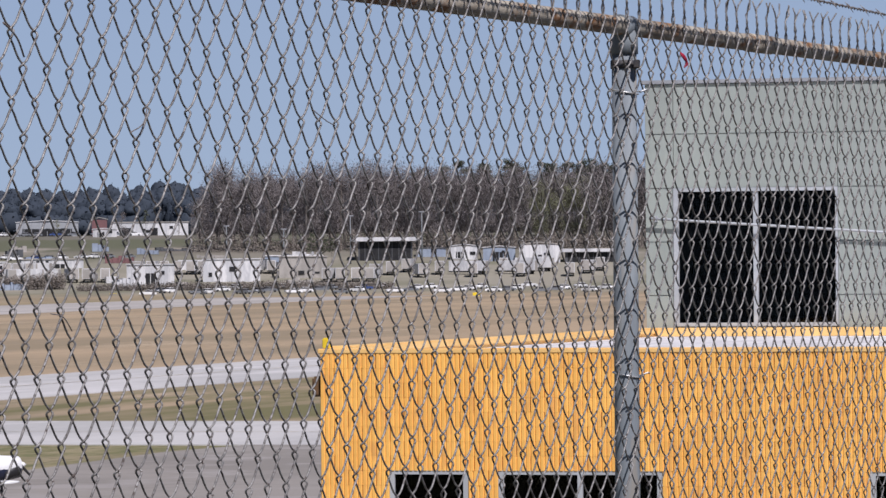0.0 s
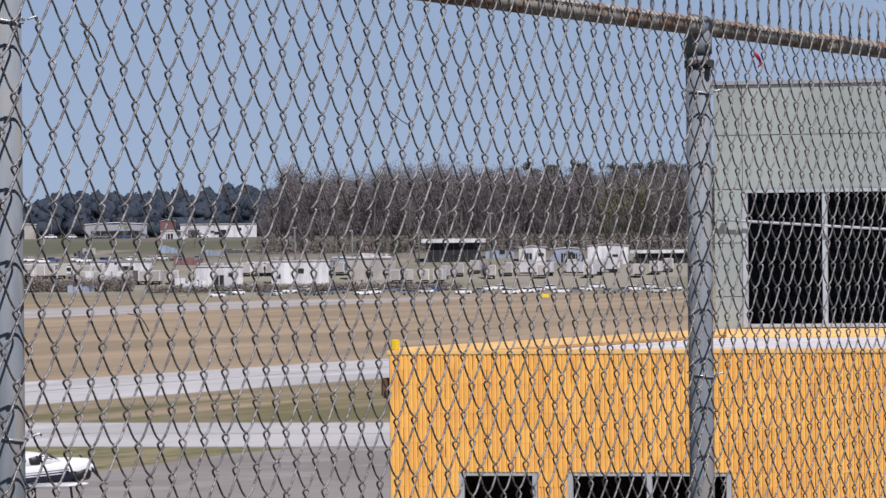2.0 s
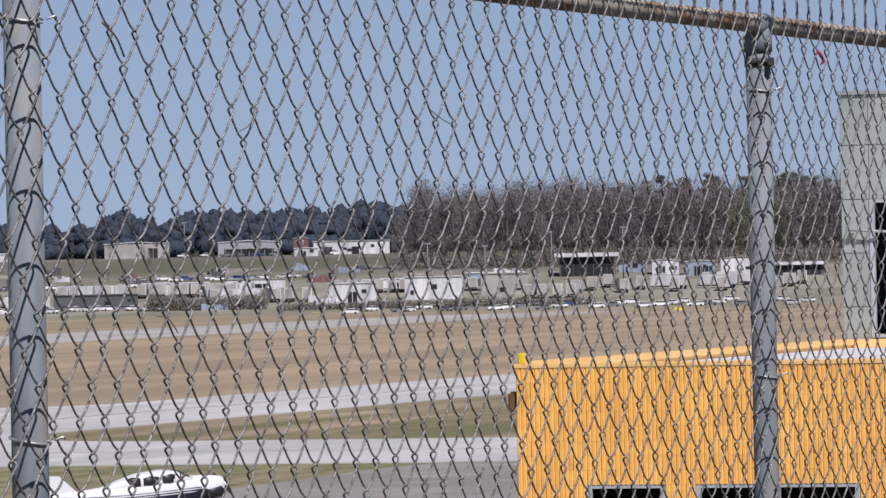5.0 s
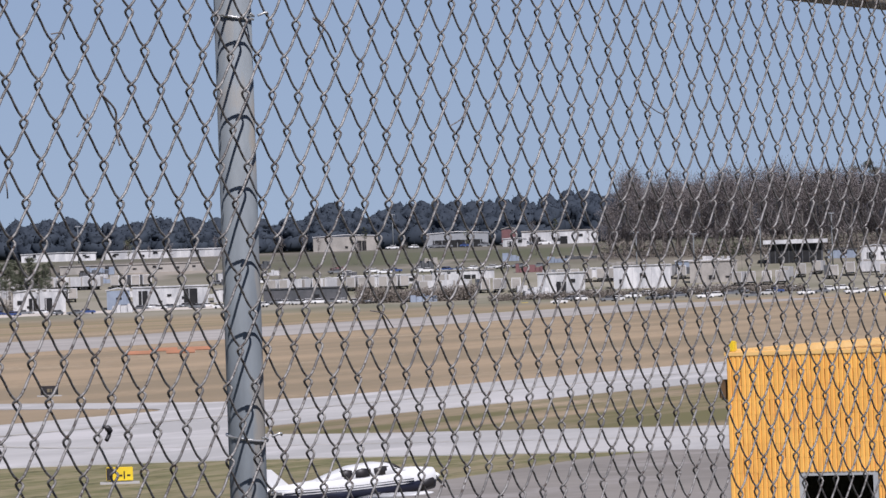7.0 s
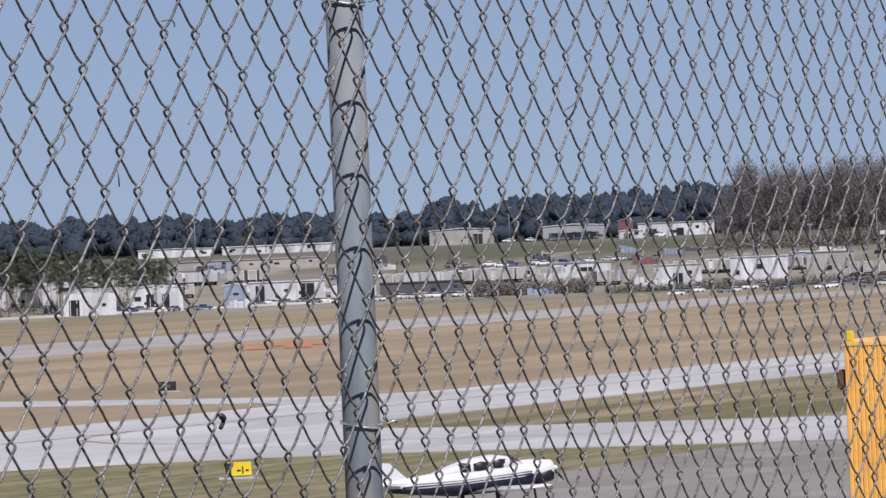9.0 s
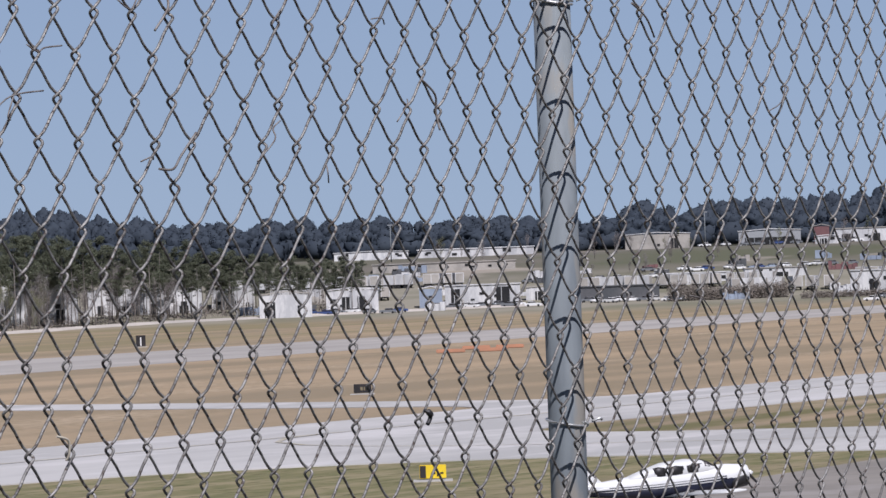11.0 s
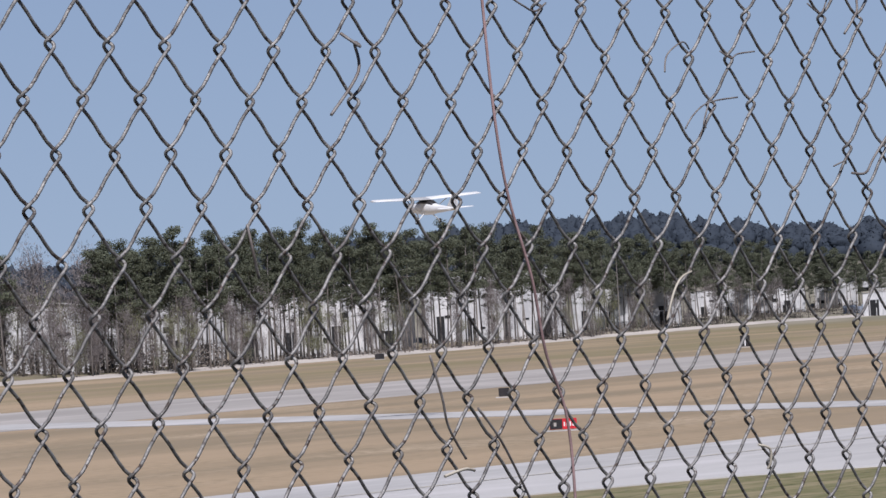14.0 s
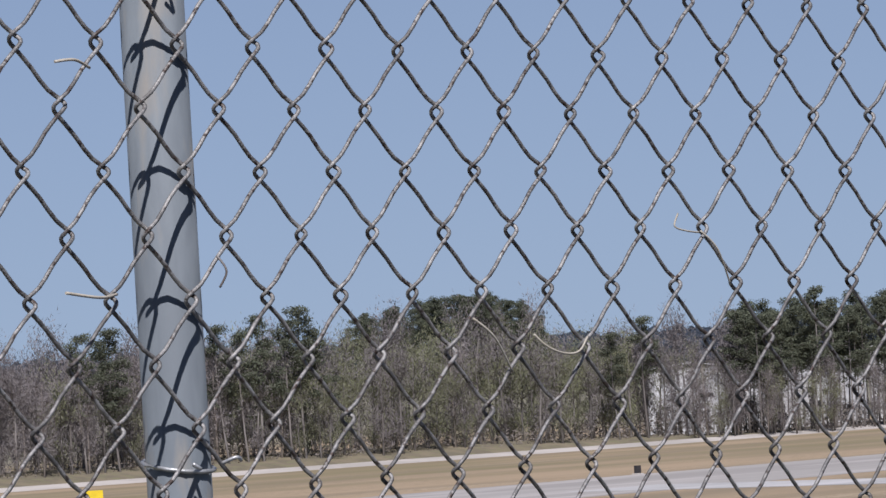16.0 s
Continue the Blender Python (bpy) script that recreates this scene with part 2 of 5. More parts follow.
NEEDLES = leafy("pine_needles", (0.118, 0.127, 0.083), (0.086, 0.096, 0.064), 0.15)
TWIGS = leafy("bare_twigs", (0.24, 0.213, 0.203), (0.187, 0.167, 0.161), 0.15)
BUDS = leafy("budding_twigs", (0.22, 0.225, 0.125), (0.17, 0.17, 0.11), 0.15)
# distance haze is mixed into this foliage colour as blue
HAZED_WOOD = leafy("far_woods_hazed_blue", (0.038, 0.048, 0.063), (0.044, 0.055, 0.071), 0.1)
DRYBANK = surface("dry_grass_bank", (0.23, 0.19, 0.12), (0.17, 0.145, 0.095), 0.2, 0.95, 0, 0.3, c=(0.20, 0.185, 0.10))
SHRUB = leafy("brown_brush", (0.25, 0.215, 0.185), (0.18, 0.16, 0.135), 0.2)
BLUE = surface("blue_car_paint", (0.06, 0.10, 0.26), (0.05, 0.085, 0.22), 1, 0.35, 0.1, 0)
CARGREY = surface("grey_car_paint", (0.22, 0.23, 0.24), (0.18, 0.19, 0.2), 1, 0.35, 0.2, 0)
NAVY = surface("dark_blue_stripe", (0.013, 0.015, 0.032), (0.011, 0.012, 0.024), 2, 0.4, 0, 0)
RUBBER = surface("tyre_rubber", (0.02, 0.02, 0.02), (0.03, 0.03, 0.03), 3, 0.9, 0, 0)
TANROOF = surface("tan_roof", (0.40, 0.37, 0.33), (0.31, 0.29, 0.26), 0.2, 0.8, 0, 0.1)
BRICKRED = surface("red_cladding", (0.20, 0.095, 0.095), (0.16, 0.08, 0.08), 0.3, 0.7, 0, 0.1)
DARKSHED = surface("dark_cladding", (0.07, 0.075, 0.08), (0.10, 0.10, 0.105), 0.2, 0.7, 0, 0.1)
BLUEGREY = surface("blue_grey_cladding", (0.30, 0.35, 0.42), (0.26, 0.3, 0.37), 0.2, 0.6, 0, 0.1)


# ---- mesh tools
def link(name, bm, material, parent=None, label=""):
    me = bpy.data.meshes.new(name)
    bmesh.ops.recalc_face_normals(bm, faces=bm.faces)
    bm.to_mesh(me)
    bm.free()
    me.materials.append(material)
    ob = new(name, me)
    if parent:
        ob.parent = parent
    if label:
        ob["label"] = label
    return ob


part = link


def thing(name, label, category, at=None, group="", kind=""):
    ob = new(name)
    ob.matrix_basis = at if at is not None else Matrix()
    return tagged(ob, label, category, group, kind)


def box(bm, x0, x1, y0, y1, z0, z1, bevel=0.0):
    v = [bm.verts.new(p) for p in ((x0, y0, z0), (x1, y0, z0), (x1, y1, z0), (x0, y1, z0), (x0, y0, z1), (x1, y0, z1), (x1, y1, z1), (x0, y1, z1))]
    fs = [bm.faces.new([v[i] for i in q]) for q in ((3, 2, 1, 0), (4, 5, 6, 7), (0, 1, 5, 4), (1, 2, 6, 5), (2, 3, 7, 6), (3, 0, 4, 7))]
    if bevel:
        es = list({e for f in fs for e in f.edges})
        bmesh.ops.bevel(bm, geom=es, offset=bevel, segments=2, affect="EDGES")
    return bm


def block(x0, x1, y0, y1, z0, z1, bevel=0.0):
    return box(bmesh.new(), x0, x1, y0, y1, z0, z1, bevel)


def tube(bm, pts, radius, sides=6, cap=True):
    """A round rod along the points; radius: one number or one for each point."""
    pts = [Vector(p) for p in pts]
    rad = radius if hasattr(radius, "__len__") else [radius] * len(pts)
    rings, ref = [], Vector((0.31, 0.89, 0.33))
    for i, p in enumerate(pts):
        d = (pts[min(i + 1, len(pts) - 1)] - pts[max(i - 1, 0)]).normalized()
        u = d.cross(ref)
        if u.length < 0.05:
            u = d.cross(Vector((1, 0, 0)))
        u.normalize()
        w = d.cross(u)
        rings.append([bm.verts.new(p + (u * math.cos(k * math.tau / sides) + w * math.sin(k * math.tau / sides)) * rad[i]) for k in range(sides)])
    for a, b in zip(rings, rings[1:]):
        for k in range(sides):
            f = bm.faces.new((a[k], a[(k + 1) % sides], b[(k + 1) % sides], b[k]))
            f.smooth = True
    if cap and sides > 2:
        bm.faces.new(rings[0][::-1]), bm.faces.new(rings[-1])
    return bm


def curve_pts(keys, n=6):
    """A smooth line through the keys."""
    keys = [Vector(k) for k in keys]
    out = []
    for i in range(len(keys) - 1):
        p0, p1, p2, p3 = keys[max(i - 1, 0)], keys[i], keys[i + 1], keys[min(i + 2, len(keys) - 1)]
        for k in range(n):
            t = k / n
            out.append(0.5 * (2 * p1 + (p2 - p0) * t + (2 * p0 - 5 * p1 + 4 * p2 - p3) * t * t + (3 * p1 - p0 - 3 * p2 + p3) * t ** 3))
    return out + [keys[-1]]


def loft(bm, rings):
    rows = [[bm.verts.new(p) for p in r] for r in rings]
    for a, b in zip(rows, rows[1:]):
        for k in range(len(a)):
            f = bm.faces.new((a[k], a[(k + 1) % len(a)], b[(k + 1) % len(b)], b[k]))
            f.smooth = True
    bm.faces.new(rows[0][::-1]), bm.faces.new(rows[-1])
    return bm


def smooth01(a, b, v):
    t = min(1.0, max(0.0, (v - a) / (b - a)))
    return t * t * (3 - 2 * t)


STAND = Vector((0.62, -2.06, 0.0))


KNOLL = STAND + Vector((math.cos(radians(36.9)), math.sin(radians(36.9)), 0)) * 1520


def ground_z(x, y):
    """Airfield at 0; the bank under the fence to one side, a low rise far off."""
    r = math.hypot(x, y)
    bank = 7.8 * (1 - smooth01(1.0, 9.0, y)) if y < 9 else 0.0
    rise = 18.0 * smooth01(1350, 1900, r) + 8.0 * smooth01(1900, 2600, r)
    knoll = 15.0 * math.exp(-((x - KNOLL.x) ** 2 + (y - KNOLL.y) ** 2) / 9800.0)
    return bank + rise + knoll


def spot(az, d, z=None):
    """The place at a bearing from the fence line (degrees) and a distance from where the viewer stands."""
    x, y = STAND.x + d * math.cos(radians(az)), STAND.y + d * math.sin(radians(az))
    return Vector((x, y, ground_z(x, y) if z is None else z))


def facing(az, d, turn=0.0, z=None):
    """A pose there whose -y side faces the viewer, turned by some degrees."""
    p = spot(az, d, z)
    return pose(p.x, p.y, p.z, 0, 0, az - 90 + turn)


# ---- ground, pavements
def make_ground():
    xs = list(np.linspace(-200, 100, 16)) + list(np.linspace(140, 1300, 30)) + list(np.linspace(1340, 3300, 50)) + [3600, 4000, 4500]
    ys = [-400, -100, -20, 0.0, 1.0] + [1 + 0.5 * k for k in range(1, 17)] + [12, 20, 40, 80] + list(np.linspace(120, 3300, 80)) + [3600, 4000]
    verts = [(x, y, ground_z(x, y)) for y in ys for x in xs]
    w = len(xs)
    faces = [(j * w + i, j * w + i + 1, (j + 1) * w + i + 1, (j + 1) * w + i) for j in range(len(ys) - 1) for i in range(w - 1)]
    me = bpy.data.meshes.new("ground")
    me.from_pydata(verts, [], faces)
    me.materials.append(field("airfield_turf"))
    return tagged(new("ground", me), "dry straw-coloured airfield turf, greener beside the apron", "ground", kind="structure")


make_ground()


def slab(name, outline, z, material, label, category):
    """A thin pavement with a real edge, from its outline in plan."""
    bm = bmesh.new()
    top = [bm.verts.new((x, y, z)) for x, y in outline]
    low = [bm.verts.new((x, y, -0.3)) for x, y in outline]
    bm.faces.new(top)
    for k in range(len(top)):
        bm.faces.new((top[k], low[k], low[(k + 1) % len(top)], top[(k + 1) % len(top)]))
    return tagged(link(name, bm, material), label, category, kind="structure")


def arc(cx, cy, r, a0, a1, n=8):
    return [(cx + r * math.cos(radians(a0 + (a1 - a0) * k / n)), cy + r * math.sin(radians(a0 + (a1 - a0) * k / n))) for k in range(n + 1)]


slab("runway", [(-200, 242), (1100, 372), (2600, 522), (2600, 551), (1100, 424), (-200, 313)], 0.04, RUNWAY, "long grey asphalt runway crossing the airfield", "runway")
slab("taxiway", [(-200, 133.5), (2600, 133.5), (2600, 160), (402, 160), *arc(396, 172, 12, -90, -150, 5), (466, 327), (449, 327), (374, 170), *arc(360, 175, 15, -20, -90, 5), (-200, 160)], 0.05, TAXI,
     "pale concrete taxiway with a narrow connector to the runway", "taxiway")
slab("taxiway_connector", [(262, -60), (300, -60), (300, 112), *arc(316, 117, 16, 180, 95, 6), (316, 134), (228, 134), *arc(236, 105, 26, 80, 0, 8)], 0.06, TAXI, "pale concrete taxiway joining the apron", "taxiway")
slab("apron", [(80, 9), (262.2, 9), (262.2, 87), (252, 88), (205, 85), (80, 85)], 0.055, APRON, "worn brownish concrete parking apron", "apron")


def road_d(az):
    """Distance to the perimeter road along a bearing."""
    return float(np.interp(az, (20, 24.4, 27.3, 28.9, 30.2, 31.5, 33.5, 35.9, 38.2, 45.8), (1480, 1455, 1430, 1370, 1270, 1170, 1055, 1000, 950, 803)))


def perimeter_road():
    line = curve_pts([spot(az, road_d(az), 0) for az in (45.8, 42, 38, 35, 32.2, 30.5, 29, 27.5, 26, 24.5, 23)], 6)
    bm = bmesh.new()
    prof = [(0, 0.0), (1.5, 0.15), (7.5, 0.62), (10.5, 0.58), (17, -0.1)]
    rows = [[bm.verts.new((p.x, p.y + a, ground_z(p.x, p.y) + b)) for a, b in prof] for p in line]
    for a, b in zip(rows, rows[1:]):
        for k in range(len(prof) - 1):
            bm.faces.new((a[k], b[k], b[k + 1], a[k + 1]))
    tagged(link("perimeter_road", bm, GRAVEL), "pale gravel perimeter road on a low bank before the trees", "road", kind="structure")


def verge_bank():
    """Dry grass bank between the perimeter road and the bare wood."""
    bm, rows = bmesh.new(), []
    for az in np.arange(46.0, 31.9, -0.5):
        f = smooth01(32.0, 36.5, az)
        p = spot(az, road_d(az), 0)
        rows.append([bm.verts.new((p.x, p.y + a, ground_z(p.x, p.y) + b)) for a, b in ((11, 0.3), (17, 0.55 + 0.9 * f), (26, 0.6 + 2.0 * f + 0.25 * math.sin(az * 3)), (60, 0.5 + 2.2 * f), (110, -0.3))])
    for a, b in zip(rows, rows[1:]):
        for k in range(4):
            bm.faces.new((a[k], b[k], b[k + 1], a[k + 1]))
    tagged(link("verge_bank", bm, DRYBANK), "dry brown grass bank at the foot of the wood", "bank", kind="structure")


perimeter_road()
verge_bank()


def line_mark(pts, width):
    bm = bmesh.new()
    pts = [Vector((x, y, 0)) for x, y in pts]
    rows = []
    for i, p in enumerate(pts):
        d = (pts[min(i + 1, len(pts) - 1)] - pts[max(i - 1, 0)]).normalized()
        s = Vector((-d.y, d.x, 0)) * width / 2
        rows.append([bm.verts.new((q.x, q.y, zz)) for q in (p - s, p + s) for zz in (0.085,)])
    for a, b in zip(rows, rows[1:]):
        bm.faces.new((a[0], b[0], b[1], a[1]))
    return tagged(link("taxiway_marking", bm, PAINT_Y), "faded yellow centre line painted on the taxiway", "marking", kind="structure")


line_mark([(-100, 147), (900, 147)], 0.35)
line_mark([(281, -40), (281, 100), *arc(311, 117, 30, 180, 90, 6)], 0.35)


# unseen near-black slab, added to cut light bounced up onto the fence wires
bounce_slab = bmesh.new()
box(bounce_slab, -120, 140, -12, 1.3, 7.4, 7.83)
tagged(link("pavement", bounce_slab, surface("bounce_dimming_black", (0.03, 0.03, 0.032), (0.042, 0.04, 0.04), 0.8, 0.9, 0, 0.3)), "unseen near-black slab on the bank, added to dim bounce light", "pavement", kind="structure")


# ---- the fence close to the viewer
FENCE_X, PITCH, ROW_Z, ROWS_H = 3.8725, 0.03391, 9.585, 0.036
fence = thing("chain_link_fence", "weathered galvanised chain-link fence with rusty top rail on a bank", "fence")
POSTS = (1.75, 2.899, 5.668, 8.387, 11.10, 11.98)


def post_mesh():
    bm = bmesh.new()
    tube(bm, [(0, 0, 7.6), (0, 0, 8.6), (0, 0, 9.2), (0, 0, 9.735)], 0.0185, 24)
    return bm


for k, x in enumerate(POSTS):
    if k == 0:
        post = part("post", post_mesh(), POST, fence, "grey galvanised pipe post")
        first = post
    else:
        post = new("post", first.data)
        post.parent, post["label"] = fence, "grey galvanised pipe post"
    post.location = (x, 0.0245, 0)
    cap = bmesh.new()
    tube(cap, [(x, 0.0245, 9.715), (x, 0.0245, 9.738), (x, 0.0245, 9.752)], [0.0212, 0.0212, 0.016], 16)
    tube(cap, [(x - 0.03, 0.0235, 9.7565), (x + 0.03, 0.0235, 9.7565)], 0.0168, 16)
    c = part("post_cap", cap, POST, post, "weathered loop cap holding the rail")
    c.matrix_parent_inverse = Matrix.Translation((-x, -0.0245, 0))
    for z in (8.1, 8.62, 9.242 if k != 1 else 9.381, 9.66):
        tie = bmesh.new()
        ring = [(x + 0.0205 * math.cos(a), 0.0245 + 0.0205 * math.sin(a), z + 0.004 * math.sin(a)) for a in np.linspace(0, math.tau, 15)]
        tube(tie, ring, 0.0013, 5)
        tube(tie, curve_pts([(x + 0.012, 0.003, z), (x + 0.016, -0.005, z + 0.003), (x + 0.021, -0.004, z + 0.001)], 4), 0.0012, 5)
        tube(tie, curve_pts([(x - 0.012, 0.003, z), (x - 0.016, -0.005, z - 0.002), (x - 0.02, -0.003, z + 0.001)], 4), 0.0012, 5)
        t_ob = part("tie_wire", tie, TIE, post, "bright aluminium tie wire")
        t_ob.matrix_parent_inverse = Matrix.Translation((-x, -0.0245, 0))
    if k == 3:
        band = bmesh.new()
        tube(band, [(x, 0.0245, 9.694), (x, 0.0245, 9.706)], 0.0203, 20)
        box(band, x - 0.024, x - 0.014, -0.004, 0.004, 9.694, 9.706, 0.001)
        bd = part("tension_band", band, DARKBAND, post, "blackened band clamp under the cap")
        bd.matrix_parent_inverse = Matrix.Translation((-x, -0.0245, 0))

rail = bmesh.new()
tube(rail, [(x, 0.0235, 9.7565 + 0.0045 * (x - 8.4)) for x in np.linspace(1.6, 12.1, 43)], 0.0138, 18)
part("top_rail", rail, RAIL, fence, "rust-streaked tan top rail")
sleeve = bmesh.new()
tube(sleeve, [(9.16, 0.0235, 9.760), (9.32, 0.0235, 9.7607)], 0.0152, 18)
part("rail_sleeve", sleeve, RAIL, fence)


def picket(shift, seed):
    """One woven wire, a flattened spiral: front strands rise to the right, back strands to the left, each bend hooked round the next wire."""
    rnd = random.Random(seed)
    pts = []
    w, d, r = PITCH, 0.0037, 0.00128
    z = ROW_Z + shift - 2 * ROWS_H * 24
    top = 9.77
    right = False
    # along a strand: share of its rise, of its reach across, of its depth; the slack lower end eases out of the bend, the upper end turns sharply
    fine_s = ((0.0, -0.042, 0.1), (0.05, -0.014, 0.38), (0.11, 0.05, 0.58), (0.20, 0.155, 0.77), (0.34, 0.32, 0.93), (0.5, 0.495, 1.0), (0.64, 0.67, 1.0), (0.76, 0.835, 1.0), (0.835, 0.95, 1.0), (0.885, 1.015, 0.92), (0.925, 1.045, 0.72), (0.965, 1.052, 0.35))
    rough_s = ((0.0, -0.042, 0.1), (0.11, 0.05, 0.58), (0.5, 0.495, 1.0), (0.835, 0.95, 1.0))
    while z < top - 0.03:
        jx, jz = rnd.uniform(-0.0010, 0.0010), rnd.uniform(-0.0012, 0.0012)
        for u, fx, fy in (fine_s if z > 9.1 else rough_s):
            sag = 0.0016 * math.exp(-((u - 0.22) / 0.16) ** 2)
            pts.append(((1 - fx if right else fx) * w + jx * math.sin(math.pi * u), (d if right else -d) * fy, z + u * ROWS_H + jz * math.sin(math.pi * u) - sag))
        right = not right
        z += ROWS_H
    e = 1.065 if right else -0.065
    lean = 1 if right else -1
    pts.append((e * w, 0, z))
    pts.append(((e - 0.10 * lean) * w, -0.002 * lean, z + 0.010))
    pts.append(((e + 0.05 * lean) * w, 0.002 * lean, z + 0.022))
    pts.append(((e + 0.0) * w, 0.001, z + 0.034))
    pts.append(((e - rnd.uniform(0.12, 0.3) * lean) * w, rnd.uniform(-0.004, 0.004), z + 0.044 + rnd.uniform(0, 0.008)))
    pts.append(((e - rnd.uniform(0.25, 0.5) * lean) * w, rnd.uniform(-0.008, 0.006), z + 0.055 + rnd.uniform(0, 0.008)))
    bm = bmesh.new()
    tube(bm, pts, r, 6)
    me = bpy.data.meshes.new("wire")
    bm.to_mesh(me)
    bm.free()
    me.materials.append(GALV)
    return me


wires = {False: [picket(0.0, s) for s in range(5)], True: [picket(ROWS_H, 20 + s) for s in range(5)]}
rnd = random.Random(4)
for k in range(-60, 236):
    w = new("wire", wires[k % 2 == 1][rnd.randrange(5)])
    w.parent = fence
    w.location = (FENCE_X + k * PITCH + rnd.uniform(-0.0007, 0.0007), rnd.uniform(-0.0006, 0.0006), rnd.uniform(-0.0008, 0.0008))

barb = thing("barbed_wire", "rusty two-strand barbed wire stretched above the fence", "barbed wire")
for y, z, tilt in ((0.02, 9.8475, -0.004), (-0.10, 9.96, 0.0)):
    bm = bmesh.new()
    for ph in (0, math.pi):
        tube(bm, [(x, y + 0.0022 * math.cos(x * 130 + ph), z + tilt * (x - 9.8) + 0.0022 * math.sin(x * 130 + ph)) for x in np.arange(1.75, 11.99, 0.016)], 0.0012, 4)
    strand = part("strand", bm, SCRAP, barb)
    for x in np.arange(1.9, 11.9, 0.125):
        bm = bmesh.new()
        zz = z + tilt * (x - 9.8)
        for a in (0.5, 2.2):
            dx, dz = 0.011 * math.cos(a), 0.011 * math.sin(a)
            tube(bm, [(x - dx, y - 0.006, zz - dz), (x, y, zz + 0.003), (x + dx, y + 0.006, zz + dz)], [0.0005, 0.0012, 0.0005], 4)
        part("barb", bm, SCRAP, strand)
for x in (1.75, 11.98):
    bm = bmesh.new()
    tube(bm, [(x, 0.02, 9.74), (x, 0.02, 9.85), (x, -0.11, 9.97)], 0.009, 8)
    part("arm", bm, POST, barb)


def snag(name, label, category, keys, radius, material, n=6):
    bm = bmesh.new()
    tube(bm, curve_pts([(x, y, z) for x, y, z in keys], n), radius, 5)
    return tagged(link(name, bm, material), label, category)


F = -0.0052
snag("dry_vine", "thin dry brown vine stem hanging down the fence wires", "vine",
     [(4.152, F, 9.80), (4.150, F, 9.70), (4.155, F, 9.623), (4.158, F - .003, 9.538), (4.177, F, 9.477), (4.200, F - .003, 9.415), (4.220, F, 9.359), (4.248, F, 9.303), (4.252, F, 9.2), (4.25, F, 9.05)], 0.0012, VINE)
snag("wire_scrap", "curled dark wire scrap caught on the fence", "wire scrap", [(3.953, F, 9.594), (3.962, F - .01, 9.584), (3.972, F, 9.587), (3.968, F - .004, 9.566), (3.935, F, 9.536)], 0.0012, SCRAP)
snag("twig_scrap", "dark dry twig stuck between the fence wires", "twig", [(4.051, F, 9.363), (4.060, F - .003, 9.332), (4.072, F, 9.31), (4.094, F, 9.286)], 0.0010, SCRAP)
snag("twig_scrap", "dark dry twig stuck between the fence wires", "twig", [(4.115, F, 9.322), (4.14, F - .004, 9.296), (4.183, F, 9.253), (4.20, F, 9.23)], 0.0010, SCRAP)
snag("straw_scrap", "short pale straw caught on the fence wire", "straw", [(4.062, F, 9.275), (4.08, F - .006, 9.279), (4.105, F, 9.277)], 0.0012, PALE)
snag("wire_scrap", "thin pale wire end sticking out of the mesh", "wire scrap", [(2.768, F - .01, 9.605), (2.782, F - .012, 9.606), (2.808, F, 9.603)], 0.0009, PALE)
snag("wire_scrap", "thin pale wire end sticking out of the mesh", "wire scrap", [(2.764, F - .012, 9.479), (2.792, F - .012, 9.476), (2.820, F, 9.478)], 0.0009, PALE)
snag("wire_scrap", "loose looping wire tail on the mesh", "wire scrap", [(3.204, F, 9.446), (3.212, F - .004, 9.438), (3.228, F - .005, 9.4335), (3.244, F - .004, 9.4345), (3.259, F, 9.443)], 0.0007, PALE)
snag("straw_scrap", "pale straw wedged across the fence wires", "straw", [(3.144, F, 9.457), (3.159, F - .004, 9.445), (3.180, F, 9.424)], 0.0007, PALE)
snag("straw_scrap", "pale bent straw wedged in the fence mesh", "straw", [(4.458, F, 9.414), (4.432, F - .004, 9.409), (4.420, F - .003, 9.397), (4.413, F, 9.377)], 0.0009, PALE)
snag("wire_scrap", "loose looping wire tail on the mesh", "wire scrap", [(4.192, F, 9.626), (4.208, F - .004, 9.618), (4.226, F - .004, 9.614), (4.25, F, 9.621)], 0.0008, SCRAP)
snag("wire_scrap", "hooked thin wire hanging from the mesh", "wire scrap", [(3.364, F, 9.518), (3.354, F - .004, 9.510), (3.366, F - .004, 9.507), (3.386, F, 9.506)], 0.0006, PALE)
